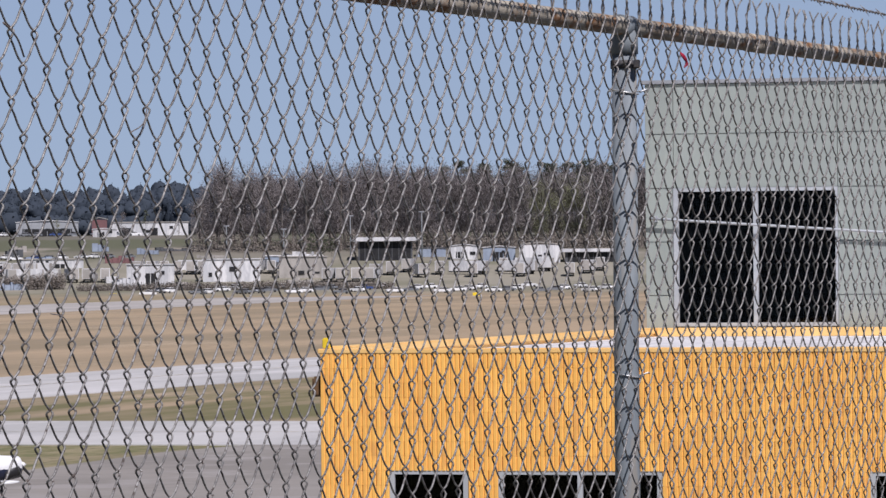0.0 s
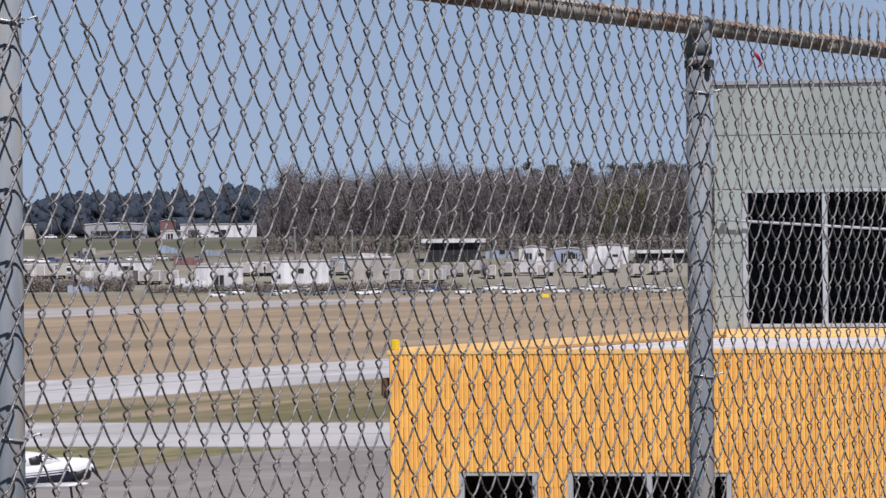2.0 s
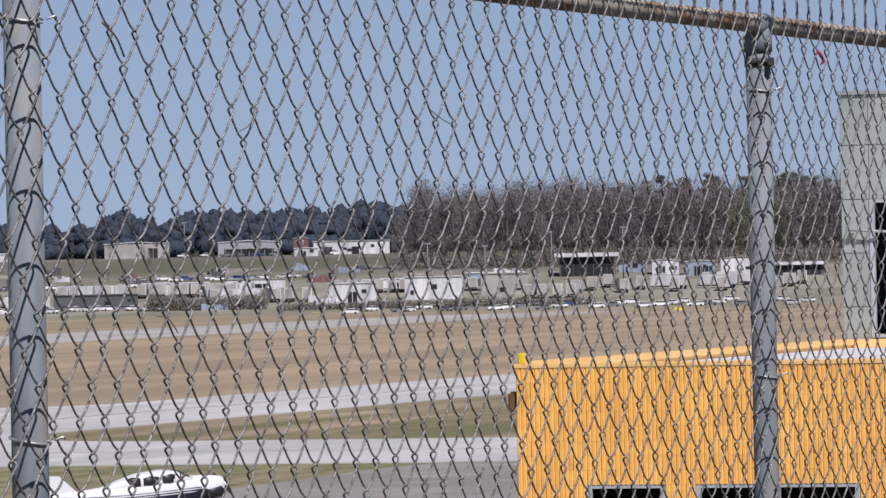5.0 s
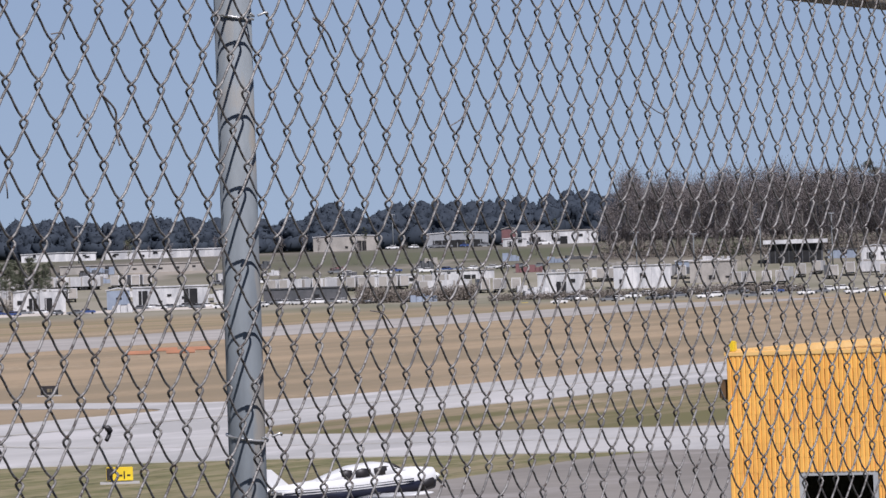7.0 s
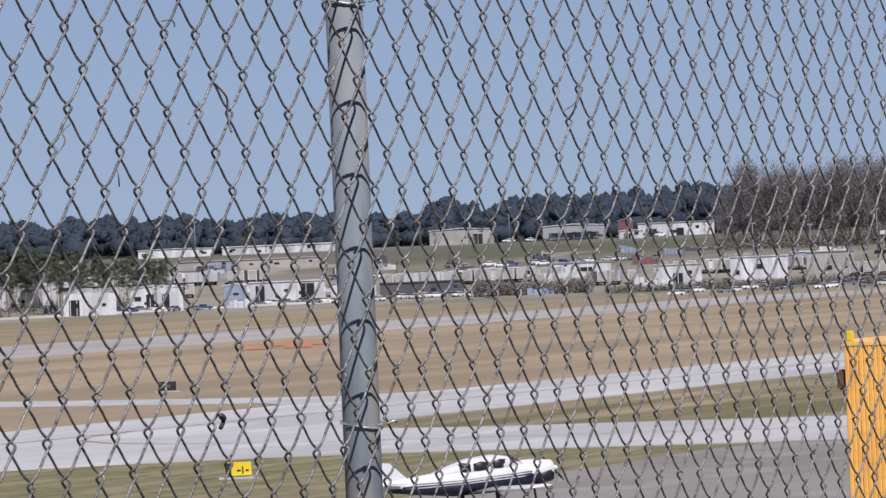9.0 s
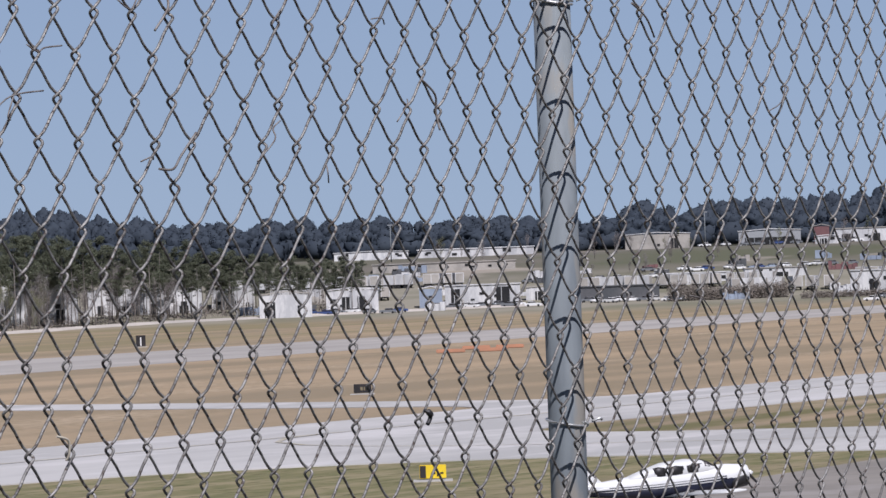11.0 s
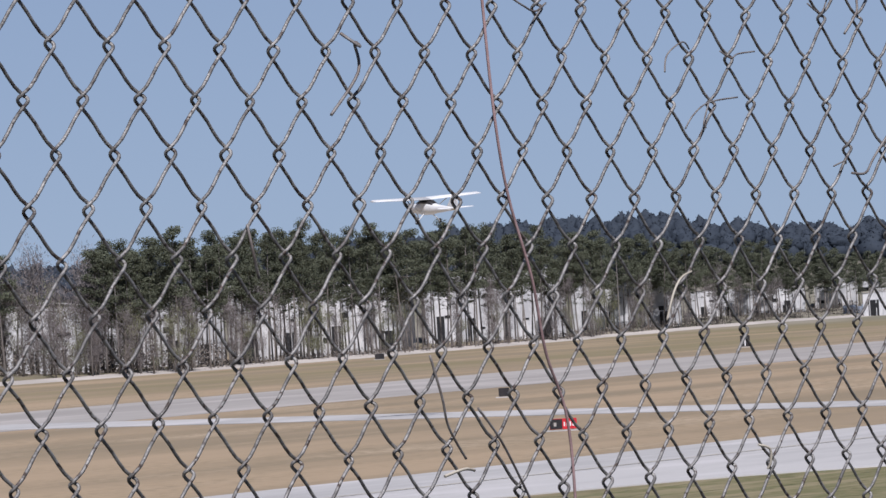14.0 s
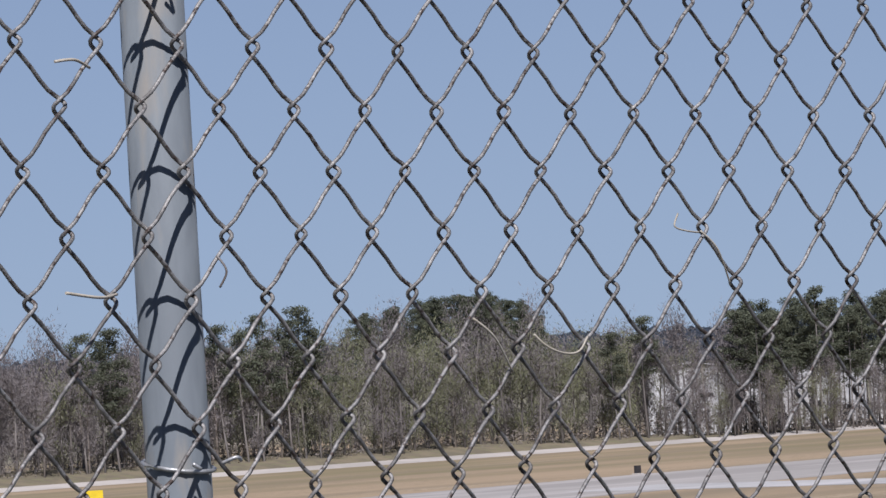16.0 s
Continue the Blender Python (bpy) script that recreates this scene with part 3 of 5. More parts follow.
# frayed ends left by cut wires: places across and up the mesh
for keys in (((4.475, 9.589), (4.457, 9.594), (4.438, 9.584), (4.425, 9.570)), ((4.527, 9.588), (4.538, 9.582), (4.557, 9.586), (4.579, 9.588)), ((4.461, 9.526), (4.469, 9.537), (4.503, 9.547), (4.545, 9.551)), ((4.503, 9.547), (4.485, 9.530), (4.496, 9.527)),
             ((4.686, 9.629), (4.701, 9.621), (4.722, 9.633), (4.715, 9.637)), ((4.936, 9.496), (4.964, 9.515), (4.969, 9.525), (4.976, 9.532)), ((4.717, 9.495), (4.730, 9.499), (4.740, 9.497)), ((5.074, 9.494), (5.069, 9.486), (5.078, 9.478)),
             ((5.228, 9.534), (5.242, 9.549), (5.252, 9.555)), ((5.180, 9.627), (5.194, 9.628), (5.208, 9.623)), ((4.974, 9.616), (4.984, 9.629), (4.988, 9.621)), ((3.160, 9.333), (3.171, 9.336), (3.176, 9.331)),
             ((2.908, 9.498), (2.911, 9.489), (2.909, 9.480)), ((6.822, 9.595), (6.86, 9.583), (6.904, 9.579)), ((6.235, 9.585), (6.21, 9.566), (6.18, 9.556)), ((5.934, 9.362), (5.96, 9.358), (5.996, 9.343))):
    snag("wire_scrap", "frayed dark wire end curling off the mesh", "wire scrap", [(x, F - 0.004 * (k % 2), z) for k, (x, z) in enumerate(keys)], 0.0007, SCRAP, 5)
for keys in (((4.751, 9.605), (4.770, 9.623), (4.779, 9.635), (4.794, 9.642)), ((4.750, 9.489), (4.770, 9.489), (4.792, 9.501), (4.815, 9.520)), ((5.285, 9.574), (5.308, 9.560), (5.315, 9.544), (5.316, 9.527)), ((5.805, 9.661), (5.835, 9.647), (5.863, 9.628)), ((3.818, 9.461), (3.819, 9.442), (3.829, 9.424))):
    snag("twig_scrap", "dark dry twig stuck between the fence wires", "twig", [(x, F - 0.003 * (k % 2), z) for k, (x, z) in enumerate(keys)], 0.0011, SCRAP, 5)
snag("straw_scrap", "pale bent straw wedged in the fence mesh", "straw", [(4.554, F, 9.273), (4.566, F - .004, 9.269), (4.568, F - .003, 9.258), (4.568, F, 9.253)], 0.0011, PALE)
snag("straw_scrap", "pale straw wedged across the fence wires", "straw", [(3.388, F, 9.507), (3.40, F - .004, 9.495), (3.418, F, 9.472)], 0.0006, PALE)
bm = bmesh.new()
tube(bm, curve_pts([(5.264, F, 9.268), (5.268, F - .004, 9.265), (5.270, F - .003, 9.260), (5.266, F - .002, 9.255)], 5), [0.0015] * 3 + [0.003] * 5 + [0.002] * 8, 8)
tagged(link("plastic_scrap", bm, SIGN_K), "black plastic scrap wrapped on a fence wire", "plastic scrap")
bm = bmesh.new()
for k in range(3):
    tube(bm, curve_pts([(8.606, F, 9.724), (8.612, F - .004, 9.720 - .002 * k), (8.618 + .004 * k, F - .006, 9.714 - .003 * k), (8.622 - .004 * k, F - .004, 9.706 - .002 * k)], 4), [0.001] * 2 + [0.0018] * 8 + [0.001] * 3, 6)
tagged(link("ribbon_scrap", bm, RED), "crumpled red plastic ribbon tied to the mesh", "ribbon")


# ---- yellow block building and the grey hall behind it
YX, YY, YTOP = 71.9, 21.24, 8.11
yellow = thing("yellow_building", "yellow-painted fluted block building with flat white roof", "building", kind="")
WINDOWS = ((19.13, 20.25), (16.40, 18.70), (11.6, 13.53))  # spans along the front
WZ0, WZ1 = 5.25, 6.52
edges = [10.0] + [v for w in sorted(WINDOWS) for v in w] + [YY]
for k in range(0, len(edges), 2):
    part("wall_pier", block(YX + 0.085, YX + 0.3, edges[k], edges[k + 1], 0, YTOP), MORTAR, yellow)
for a, b in WINDOWS:
    part("wall_apron", block(YX + 0.085, YX + 0.3, a, b, 0, WZ0), MORTAR, yellow)
    part("wall_lintel", block(YX + 0.085, YX + 0.3, a, b, WZ1, YTOP), MORTAR, yellow)
wall = bmesh.new()
box(wall, YX + 0.3, 89.5, YY - 0.25, YY, 0, YTOP)
box(wall, YX + 0.3, 89.5, 10.0, 10.25, 0, YTOP)
box(wall, 89.25, 89.49, 10.25, YY - 0.25, 0, YTOP)
part("side_wall", wall, YTRIM, yellow)
part("roof_deck", block(YX + 0.3, 89.25, 10.25, YY - 0.25, 7.8, 8.065), MEMBRANE, yellow, "white membrane roof behind the parapet")
# near-black floor, shade of the closed rooms put into its colour
part("floor", block(YX + 0.3, 89.25, 10.25, YY - 0.25, 4.2, 4.3), INDOOR_SHADE, yellow)
part("coping", block(YX - 0.009, YX + 0.36, 9.97, YY + 0.03, YTOP, YTOP + 0.07, 0.012), YTRIM, yellow, "yellow metal coping along the front")
part("coping", block(YX + 0.36, 89.48, YY - 0.29, YY + 0.03, YTOP, YTOP + 0.10, 0.012), YTRIM, yellow, "yellow metal coping along the side")
part("flashing", block(89.2, 89.46, 10.3, YY - 0.3, 8.06, 8.21, 0.01), YTRIM, yellow, "yellow flashing at the foot of the hall wall")
part("roof_lamp", block(YX + 0.02, YX + 0.14, YY - 0.12, YY - 0.03, YTOP + 0.07, YTOP + 0.22, 0.015), SIGN_Y, yellow, "small bright yellow box on the roof corner")
lampbm = block(YX + 0.06, YX + 0.26, YY, YY + 0.14, 7.52, 7.80, 0.03)
part("wall_lamp", lampbm, surface("brown_lamp", (0.16, 0.09, 0.04), (0.12, 0.07, 0.035), 5, 0.5), yellow, "brown wall lamp on the side")
for a, b in WINDOWS:
    win = part("window", block(YX + 0.012, YX + 0.10, a, a + 0.07, WZ0, WZ1), FRAME, yellow, "window with pale aluminium frame and dark glass")
    fr = bmesh.new()
    box(fr, YX + 0.012, YX + 0.10, b - 0.07, b, WZ0, WZ1)
    box(fr, YX + 0.012, YX + 0.10, a + 0.07, b - 0.07, WZ1 - 0.06, WZ1)
    box(fr, YX + 0.012, YX + 0.10, a + 0.07, b - 0.07, WZ0, WZ0 + 0.06)
    part("frame", fr, FRAME, win)
    part("sill", block(YX - 0.02, YX + 0.012, a - 0.03, b + 0.03, WZ0 - 0.08, WZ0), FRAME, win)
    mid = [] if b - a < 1.5 else [(a + b) / 2]
    for m in mid:
        part("mullion", block(YX + 0.012, YX + 0.10, m - 0.035, m + 0.035, WZ0 + 0.06, WZ1 - 0.06), FRAME, win)
    pane = part("pane", block(YX + 0.05, YX + 0.058, a + 0.07, b - 0.07, WZ0 + 0.06, WZ1 - 0.06), GLASS, win, "dark reflecting pane")
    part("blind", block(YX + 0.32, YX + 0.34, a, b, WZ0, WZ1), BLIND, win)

GX = 89.5
grey = thing("grey_hall", "pale grey panelled hall with a large dark window", "building")
GW = (17.89, 20.71, 8.23, 10.49)
wall = bmesh.new()
for y0, y1, z0, z1 in ((5.0, GW[0], 0, 12.3), (GW[1], 21.2, 0, 12.3), (GW[0], GW[1], 0, GW[2]), (GW[0], GW[1], GW[3], 12.3)):
    box(wall, GX + 0.05, GX + 0.3, y0, y1, z0, z1)
box(wall, GX + 0.3, GX + 24, 20.95, 21.2, 0, 12.3)
box(wall, GX + 0.3, GX + 24, 5.0, 5.25, 0, 12.3)
box(wall, GX + 23.7, GX + 24, 5.25, 20.95, 0, 12.3)
part("wall", wall, GTRIM, grey)
part("roof", block(GX - 0.04, GX + 24.05, 4.95, 21.25, 12.3, 12.37, 0.01), GTRIM, grey, "thin grey roof edge")
# near-black sheet and floor stand in for the unlit room behind the glass
part("dark_room", block(GX + 2.0, GX + 2.1, 5.3, 20.9, 4, 12), INDOOR_SHADE, grey)
part("floor", block(GX + 0.3, GX + 23.6, 5.3, 20.9, 8.0, 8.1), INDOOR_SHADE, grey)
JOINTS = (8.0, 8.75, 9.65, 10.55, 11.46, 12.3)
BAYS = (5.0, 8.9, 12.9, GW[0], GW[1], 21.2)
for z0, z1 in zip(JOINTS, JOINTS[1:]):
    for y0, y1 in zip(BAYS, BAYS[1:]):
        a, b = z0, z1
        if y0 == GW[0]:
            if z1 <= 10.55:
                continue
        p = part("panel", block(GX, GX + 0.05, y0 + 0.005, y1 - 0.005, a + 0.006, b - 0.006, 0.003), GREY, grey)
win = part("window", block(GX - 0.02, GX + 0.12, GW[0], GW[1], GW[3] - 0.0, GW[3] + 0.06), FRAME, grey, "large dark four-pane window with white frame")
fr = bmesh.new()
box(fr, GX - 0.02, GX + 0.12, GW[1] - 0.08, GW[1], GW[2], GW[3])
box(fr, GX - 0.02, GX + 0.12, GW[0], GW[0] + 0.04, GW[2], GW[3])
box(fr, GX - 0.02, GX + 0.12, GW[0] + 0.04, GW[1] - 0.08, GW[2], GW[2] + 0.06)
part("frame", fr, FRAME, win)
part("mullion", block(GX + 0.0, GX + 0.1, 19.26, 19.34, GW[2] + 0.06, GW[3]), FRAME, win)
for a, b in ((GW[0] + 0.04, 19.26), (19.34, GW[1] - 0.08)):
    part("pane", block(GX + 0.05, GX + 0.06, a, b, GW[2] + 0.06, GW[3]), GLASS, win, "dark pane")
bm = bmesh.new()
tube(bm, [(GX - 0.12, y, 9.785 + (y - 17.15) * 0.066) for y in np.linspace(8, 21.1, 24)], 0.022, 8)
cable = tagged(link("white_cable", bm, FRAME), "white conduit running slightly aslant across the hall wall", "conduit")
for y in (8.2, 12.6, 16.4, 21.0):
    z = 9.785 + (y - 17.15) * 0.066
    part("bracket", block(GX - 0.13, GX + 0.05, y - 0.02, y + 0.02, z - 0.05, z + 0.05), FRAME, cable)


# ---- aircraft
def hull(sections, n=18, power=2.4):
    """A body along x from sections (x, centre z, half width, half height)."""
    rings = []
    for x, cz, w, h in sections:
        ring = []
        for k in range(n):
            a = math.tau * k / n
            c, s = math.cos(a), math.sin(a)
            ring.append((x, w * math.copysign(abs(c) ** (2 / power), c), cz + h * math.copysign(abs(s) ** (2 / power), s)))
        rings.append(ring)
    return loft(bmesh.new(), rings)


def wing(root, tip, root_chord, tip_chord, thick):
    """A tapered wing from its root's leading edge to its tip's."""
    prof = ((0, 0), (0.06, 0.5), (0.3, 1.0), (0.7, 0.55), (1.0, 0.04), (0.7, -0.25), (0.3, -0.45), (0.06, -0.35))
    rings = []
    for (x, y, z), c, s in ((root, root_chord, 1.0), (tip, tip_chord, 0.75)):
        rings.append([(x - u * c, y, z + v * thick * s) for u, v in prof])
    (x, y, z), c = tip, tip_chord
    out = 0.12 if y > root[1] else -0.12
    rings.append([(x - 0.15 * c - u * c * 0.7, y + out, z + v * thick * 0.3) for u, v in prof])
    return loft(bmesh.new(), rings)


def wheel_part(plane, x, y, z, r):
    bm = bmesh.new()
    tube(bm, [(x, y - 0.07, z), (x, y - 0.045, z), (x, y + 0.045, z), (x, y + 0.07, z)], [r * 0.8, r, r, r * 0.8], 18)
    w = part("wheel", bm, RUBBER, plane, "black tyre")
    hub = bmesh.new()
    tube(hub, [(x, y - 0.085, z), (x, y + 0.085, z)], r * 0.4, 10)
    part("hub", hub, WHITE, w)


def propeller(plane, x, z, r, tilt):
    bm = bmesh.new()
    tube(bm, [(x + 0.22, 0, z), (x + 0.1, 0, z), (x - 0.05, 0, z)], [0.02, 0.11, 0.14], 12)
    sp = part("spinner", bm, WHITE, plane)
    bm = bmesh.new()
    dy, dz = math.cos(tilt), math.sin(tilt)
    for s in (1, -1):
        tube(bm, [(x, s * dy * u * r, z + s * dz * u * r) for u in (0.08, 0.4, 0.8, 1.0)], [0.045, 0.06, 0.045, 0.015], 6)
    part("propeller", bm, SIGN_K, sp, "dark two-blade propeller")


def low_wing_plane(at):
    pl = thing("parked_airplane", "white low-wing propeller plane with dark blue stripes, parked", "airplane", at)
    part("fuselage", hull([(3.55, 1.32, 0.20, 0.24), (3.45, 1.32, 0.40, 0.36), (2.7, 1.33, 0.52, 0.45), (1.9, 1.32, 0.57, 0.50), (0.8, 1.32, 0.59, 0.52), (-0.6, 1.33, 0.57, 0.50), (-1.6, 1.36, 0.44, 0.40), (-2.7, 1.42, 0.26, 0.28), (-3.7, 1.48, 0.10, 0.18), (-3.9, 1.49, 0.04, 0.12)]), WHITE, pl, "glossy white fuselage")
    part("belly", hull([(3.42, 1.16, 0.40, 0.32), (2.6, 1.12, 0.545, 0.36), (0.8, 1.06, 0.605, 0.34), (-0.8, 1.09, 0.588, 0.31), (-2.2, 1.20, 0.34, 0.20), (-3.6, 1.36, 0.12, 0.10)]), NAVY, pl, "dark blue belly")
    for z, h in ((1.36, 0.018), (1.27, 0.035), (1.18, 0.02)):
        bm = hull([(2.4, z, 0.574, h), (1.0, z, 0.602, h), (-0.6, z + 0.01, 0.582, h), (-1.7, z + 0.05, 0.44, h), (-3.0, z + 0.11, 0.225, h)], 12, 6)
        part("stripe", bm, NAVY, pl, "dark blue cheat line")
    cabin = hull([(2.2, 1.64, 0.42, 0.08), (1.6, 1.75, 0.50, 0.30), (0.95, 1.79, 0.53, 0.38), (-0.1, 1.77, 0.52, 0.36), (-1.0, 1.68, 0.42, 0.23), (-1.9, 1.58, 0.26, 0.08)], 18, 3)
    cb = part("cabin", cabin, WHITE, pl)
    for x0, x1 in ((-0.62, -0.18), (-0.06, 0.62), (0.74, 1.42)):
        bm = hull([(x1, 1.80, 0.525 if x1 < 1.3 else 0.49, 0.19), ((x0 + x1) / 2, 1.81, 0.545 if x0 > -0.5 else 0.51, 0.21), (x0, 1.80, 0.53 if x0 > -0.5 else 0.46, 0.18)], 14, 6)
        part("side_window", bm, SIGN_K, cb, "dark cabin window")
    bm = hull([(2.07, 1.71, 0.40, 0.08), (1.75, 1.80, 0.47, 0.21), (1.53, 1.85, 0.50, 0.25)], 14, 3)
    part("windscreen", bm, SIGN_K, cb, "dark windscreen")
    for s in (1, -1):
        part("wing", wing((1.15, s * 0.5, 0.86), (0.95, s * 4.9, 1.08), 1.65, 1.15, 0.12), WHITE, pl, "white low wing")
        part("tailplane", wing((-3.05, s * 0.08, 1.52), (-3.2, s * 1.75, 1.56), 0.85, 0.6, 0.07), WHITE, pl)
        wheel_part(pl, 0.35, s * 1.55, 0.2, 0.2)
        bm = bmesh.new()
        tube(bm, [(0.35, s * 1.50, 0.2), (0.35, s * 1.5, 1.08)], [0.07, 0.1], 10)
        part("gear_leg", bm, SIGN_K, pl)
    bm = bmesh.new()
    prof = [(-2.6, 1.62), (-3.35, 2.36), (-3.85, 2.42), (-4.0, 1.6), (-3.8, 1.38), (-2.8, 1.5)]
    rings = [[(x, y, z) for x, z in prof] for y in (-0.05, 0.05)]
    part("tail_fin", loft(bm, rings), WHITE, pl, "white swept tail fin")
    wheel_part(pl, 2.75, 0.0, -0.01, 0.18)
    bm = bmesh.new()
    tube(bm, [(2.75, 0, -0.01), (2.68, 0, 1.0)], 0.045, 8)
    part("nose_leg", bm, SIGN_K, pl)
    bm = hull([(3.56, 1.24, 0.26, 0.15), (3.3, 1.18, 0.455, 0.26), (2.6, 1.06, 0.56, 0.30)], 12, 3)
    part("cowl_intake", bm, SIGN_K, pl, "dark cowling intake")
    propeller(pl, 3.6, 1.32, 0.92, 0.5)
    return pl


p = spot(22.08, 208)
low_wing_plane(pose(p.x, p.y, 0.055, 0, 0, 22.08 - 63) @ pose(0, 0, 0, 0, -4.0, 0))


def high_wing_plane(at):
    pl = thing("flying_airplane", "white high-wing propeller plane climbing out after take-off", "airplane", at)
    part("fuselage", hull([(2.1, 0.0, 0.28, 0.28), (1.95, 0, 0.42, 0.40), (1.0, 0.02, 0.52, 0.48), (0.1, 0.12, 0.54, 0.62), (-0.9, 0.14, 0.52, 0.58), (-2.0, 0.14, 0.34, 0.38), (-3.6, 0.2, 0.17, 0.22), (-5.2, 0.28, 0.05, 0.12)]), WHITE, pl, "white fuselage")
    part("cabin", hull([(0.95, 0.5, 0.38, 0.06), (0.35, 0.64, 0.46, 0.24), (-0.9, 0.62, 0.44, 0.24), (-1.6, 0.48, 0.32, 0.12)], 14, 3), SIGN_K, pl, "dark cabin glazing")
    for s in (1, -1):
        w = part("wing", wing((0.55, 0.0, 0.90), (0.40, s * 5.4, 1.06), 1.62, 1.15, 0.19), WHITE, pl, "white high wing")
        bm = bmesh.new()
        tube(bm, [(0.05, s * 0.5, -0.25), (0.05, s * 2.4, 0.93)], 0.04, 6)
        part("strut", bm, WHITE, w)
        part("tailplane", wing((-4.4, 0.0, 0.34), (-4.6, s * 1.7, 0.36), 0.95, 0.7, 0.08), WHITE, pl)
        bm = bmesh.new()
        tube(bm, [(-0.35, s * 0.4, -0.35), (-0.4, s * 1.15, -1.0)], 0.05, 6)
        part("gear_leg", bm, WHITE, pl)
        wheel_part(pl, -0.4, s * 1.2, -1.05, 0.21)
    prof = [(-3.6, 0.4), (-4.6, 1.62), (-5.2, 1.66), (-5.35, 0.35), (-5.0, 0.15)]
    part("tail_fin", loft(bmesh.new(), [[(x, y, z) for x, z in prof] for y in (-0.05, 0.05)]), WHITE, pl, "white tail fin")
    wheel_part(pl, 1.3, 0.0, -1.0, 0.18)
    bm = bmesh.new()
    tube(bm, [(1.3, 0, -1.0), (1.35, 0, -0.3)], 0.05, 6)
    part("nose_leg", bm, WHITE, pl)
    propeller(pl, 2.15, 0.0, 0.95, 0.9)


p = spot(30.82, 480, 18.3)
high_wing_plane(pose(p.x, p.y, p.z) @ pose(0, 0, 0, 0, 0, 30.82 + 32) @ pose(0, 0, 0, -2, -5, 0))


# ---- airfield signs
def field_sign(label, at, w, h, face, side=None, bars=(), text="", inset=0.36):
    sg = thing("airfield_sign", label, "airfield sign", at)
    part("panel", block(-w / 2, w / 2, -0.12, 0.12, 0.14, h, 0.02), face, sg)
    for x in (-w * 0.35, w * 0.35):
        bm = bmesh.new()
        tube(bm, [(x, 0, -0.05), (x, 0, 0.16)], 0.03, 8)
        part("leg", bm, POST, sg)
    if side:
        part("inset", block(-w / 2 + 0.02, -w / 2 + w * inset, -0.132, -0.118, 0.17, h - 0.03), side, sg, "black inset with the location mark")
    for x0, x1, z0, z1, m in bars:
        part("mark", block(x0 * w, x1 * w, -0.136, -0.122, z0 * h, z1 * h), m, sg)
    if text:
        cu = bpy.data.curves.new("numeral", "FONT")
        cu.body, cu.size, cu.extrude, cu.align_x = text, h * 1.05, 0.004, "CENTER"
        tmp = bpy.data.objects.new("numeral", cu)
        scene.collection.objects.link(tmp)
        me = bpy.data.meshes.new_from_object(tmp.evaluated_get(bpy.context.evaluated_depsgraph_get()))
        bpy.data.objects.remove(tmp)
        me.materials.append(WHITE)
        ob = new("numeral", me)
        ob.parent = sg
        ob.matrix_basis = pose(0, -0.13, 0.14 + h * 0.05, 90, 0, 0)
    bm = block(-w / 2 - 0.3, w / 2 + 0.3, -0.5, 0.5, -0.1, 0.09)
    part("footing", bm, TAXI, sg, "concrete footing")
    return sg


def sign_at(x, y):
    return pose(x, y, 0.0, 0, 0, math.degrees(math.atan2(y - STAND.y, x - STAND.x)) - 90)


field_sign("yellow guidance sign with a black inset beside the taxiway", sign_at(234.3, 104.6), 1.25, 0.78, SIGN_Y, SIGN_K, ((-0.05, 0.1, 0.45, 0.55, SIGN_K), (0.15, 0.2, 0.3, 0.75, SIGN_K), (0.28, 0.4, 0.45, 0.55, SIGN_K)), inset=0.24)
field_sign("red holding sign with a black inset and white marks", sign_at(349.7, 195.5), 2.0, 0.92, SIGN_R, SIGN_K, ((0.02, 0.07, 0.38, 0.74, WHITE), (0.12, 0.19, 0.38, 0.74, WHITE), (0.24, 0.29, 0.38, 0.74, WHITE), (0.34, 0.40, 0.38, 0.74, WHITE), (-0.35, -0.25, 0.4, 0.7, TANROOF)), inset=0.47)
field_sign("tall black distance sign with a white numeral", sign_at(832.5, 432.0), 1.65, 2.05, SIGN_K, text="1")
field_sign("black sign with dull yellow marks on straw turf", sign_at(421.7, 196.5), 1.5, 0.9, SIGN_K, None, ((-0.12, 0.02, 0.4, 0.72, DRYBANK), (0.08, 0.14, 0.4, 0.72, DRYBANK)))
field_sign("plain black airfield sign back", sign_at(487.2, 280.1), 1.1, 1.0, SIGN_K)
field_sign("small plain black airfield sign", sign_at(534.7, 378.2), 0.85, 1.05, SIGN_K)
field_sign("low black sign by the perimeter road", sign_at(948, 576), 1.9, 1.2, SIGN_K)
field_sign("small yellow airfield sign", sign_at(369.9, 269.3), 0.95, 0.9, SIGN_Y)
field_sign("yellow airfield sign far across the field", sign_at(544.1, 472.8), 2.2, 1.2, SIGN_Y)
for az, d in ((20.24, 1420), (16.43, 1330)):
    q = spot(az, d)
    field_sign("small yellow marker board beyond the runway", sign_at(q.x, q.y), 1.9, 0.9, SIGN_Y)
for k, (x, y) in enumerate(((680.5, 296.2), (678.7, 300.4), (655, 287.4), (652.5, 292.4))):
    bm = block(-1.9, 1.9, -0.25, 0.25, 0, 0.5, 0.08)
    bm2 = link("orange_barrier", bm, ORANGE)
    bm2.matrix_basis = sign_at(x, y)
    tagged(bm2, "low orange plastic barrier lying on the turf", "barrier", "orange barriers")


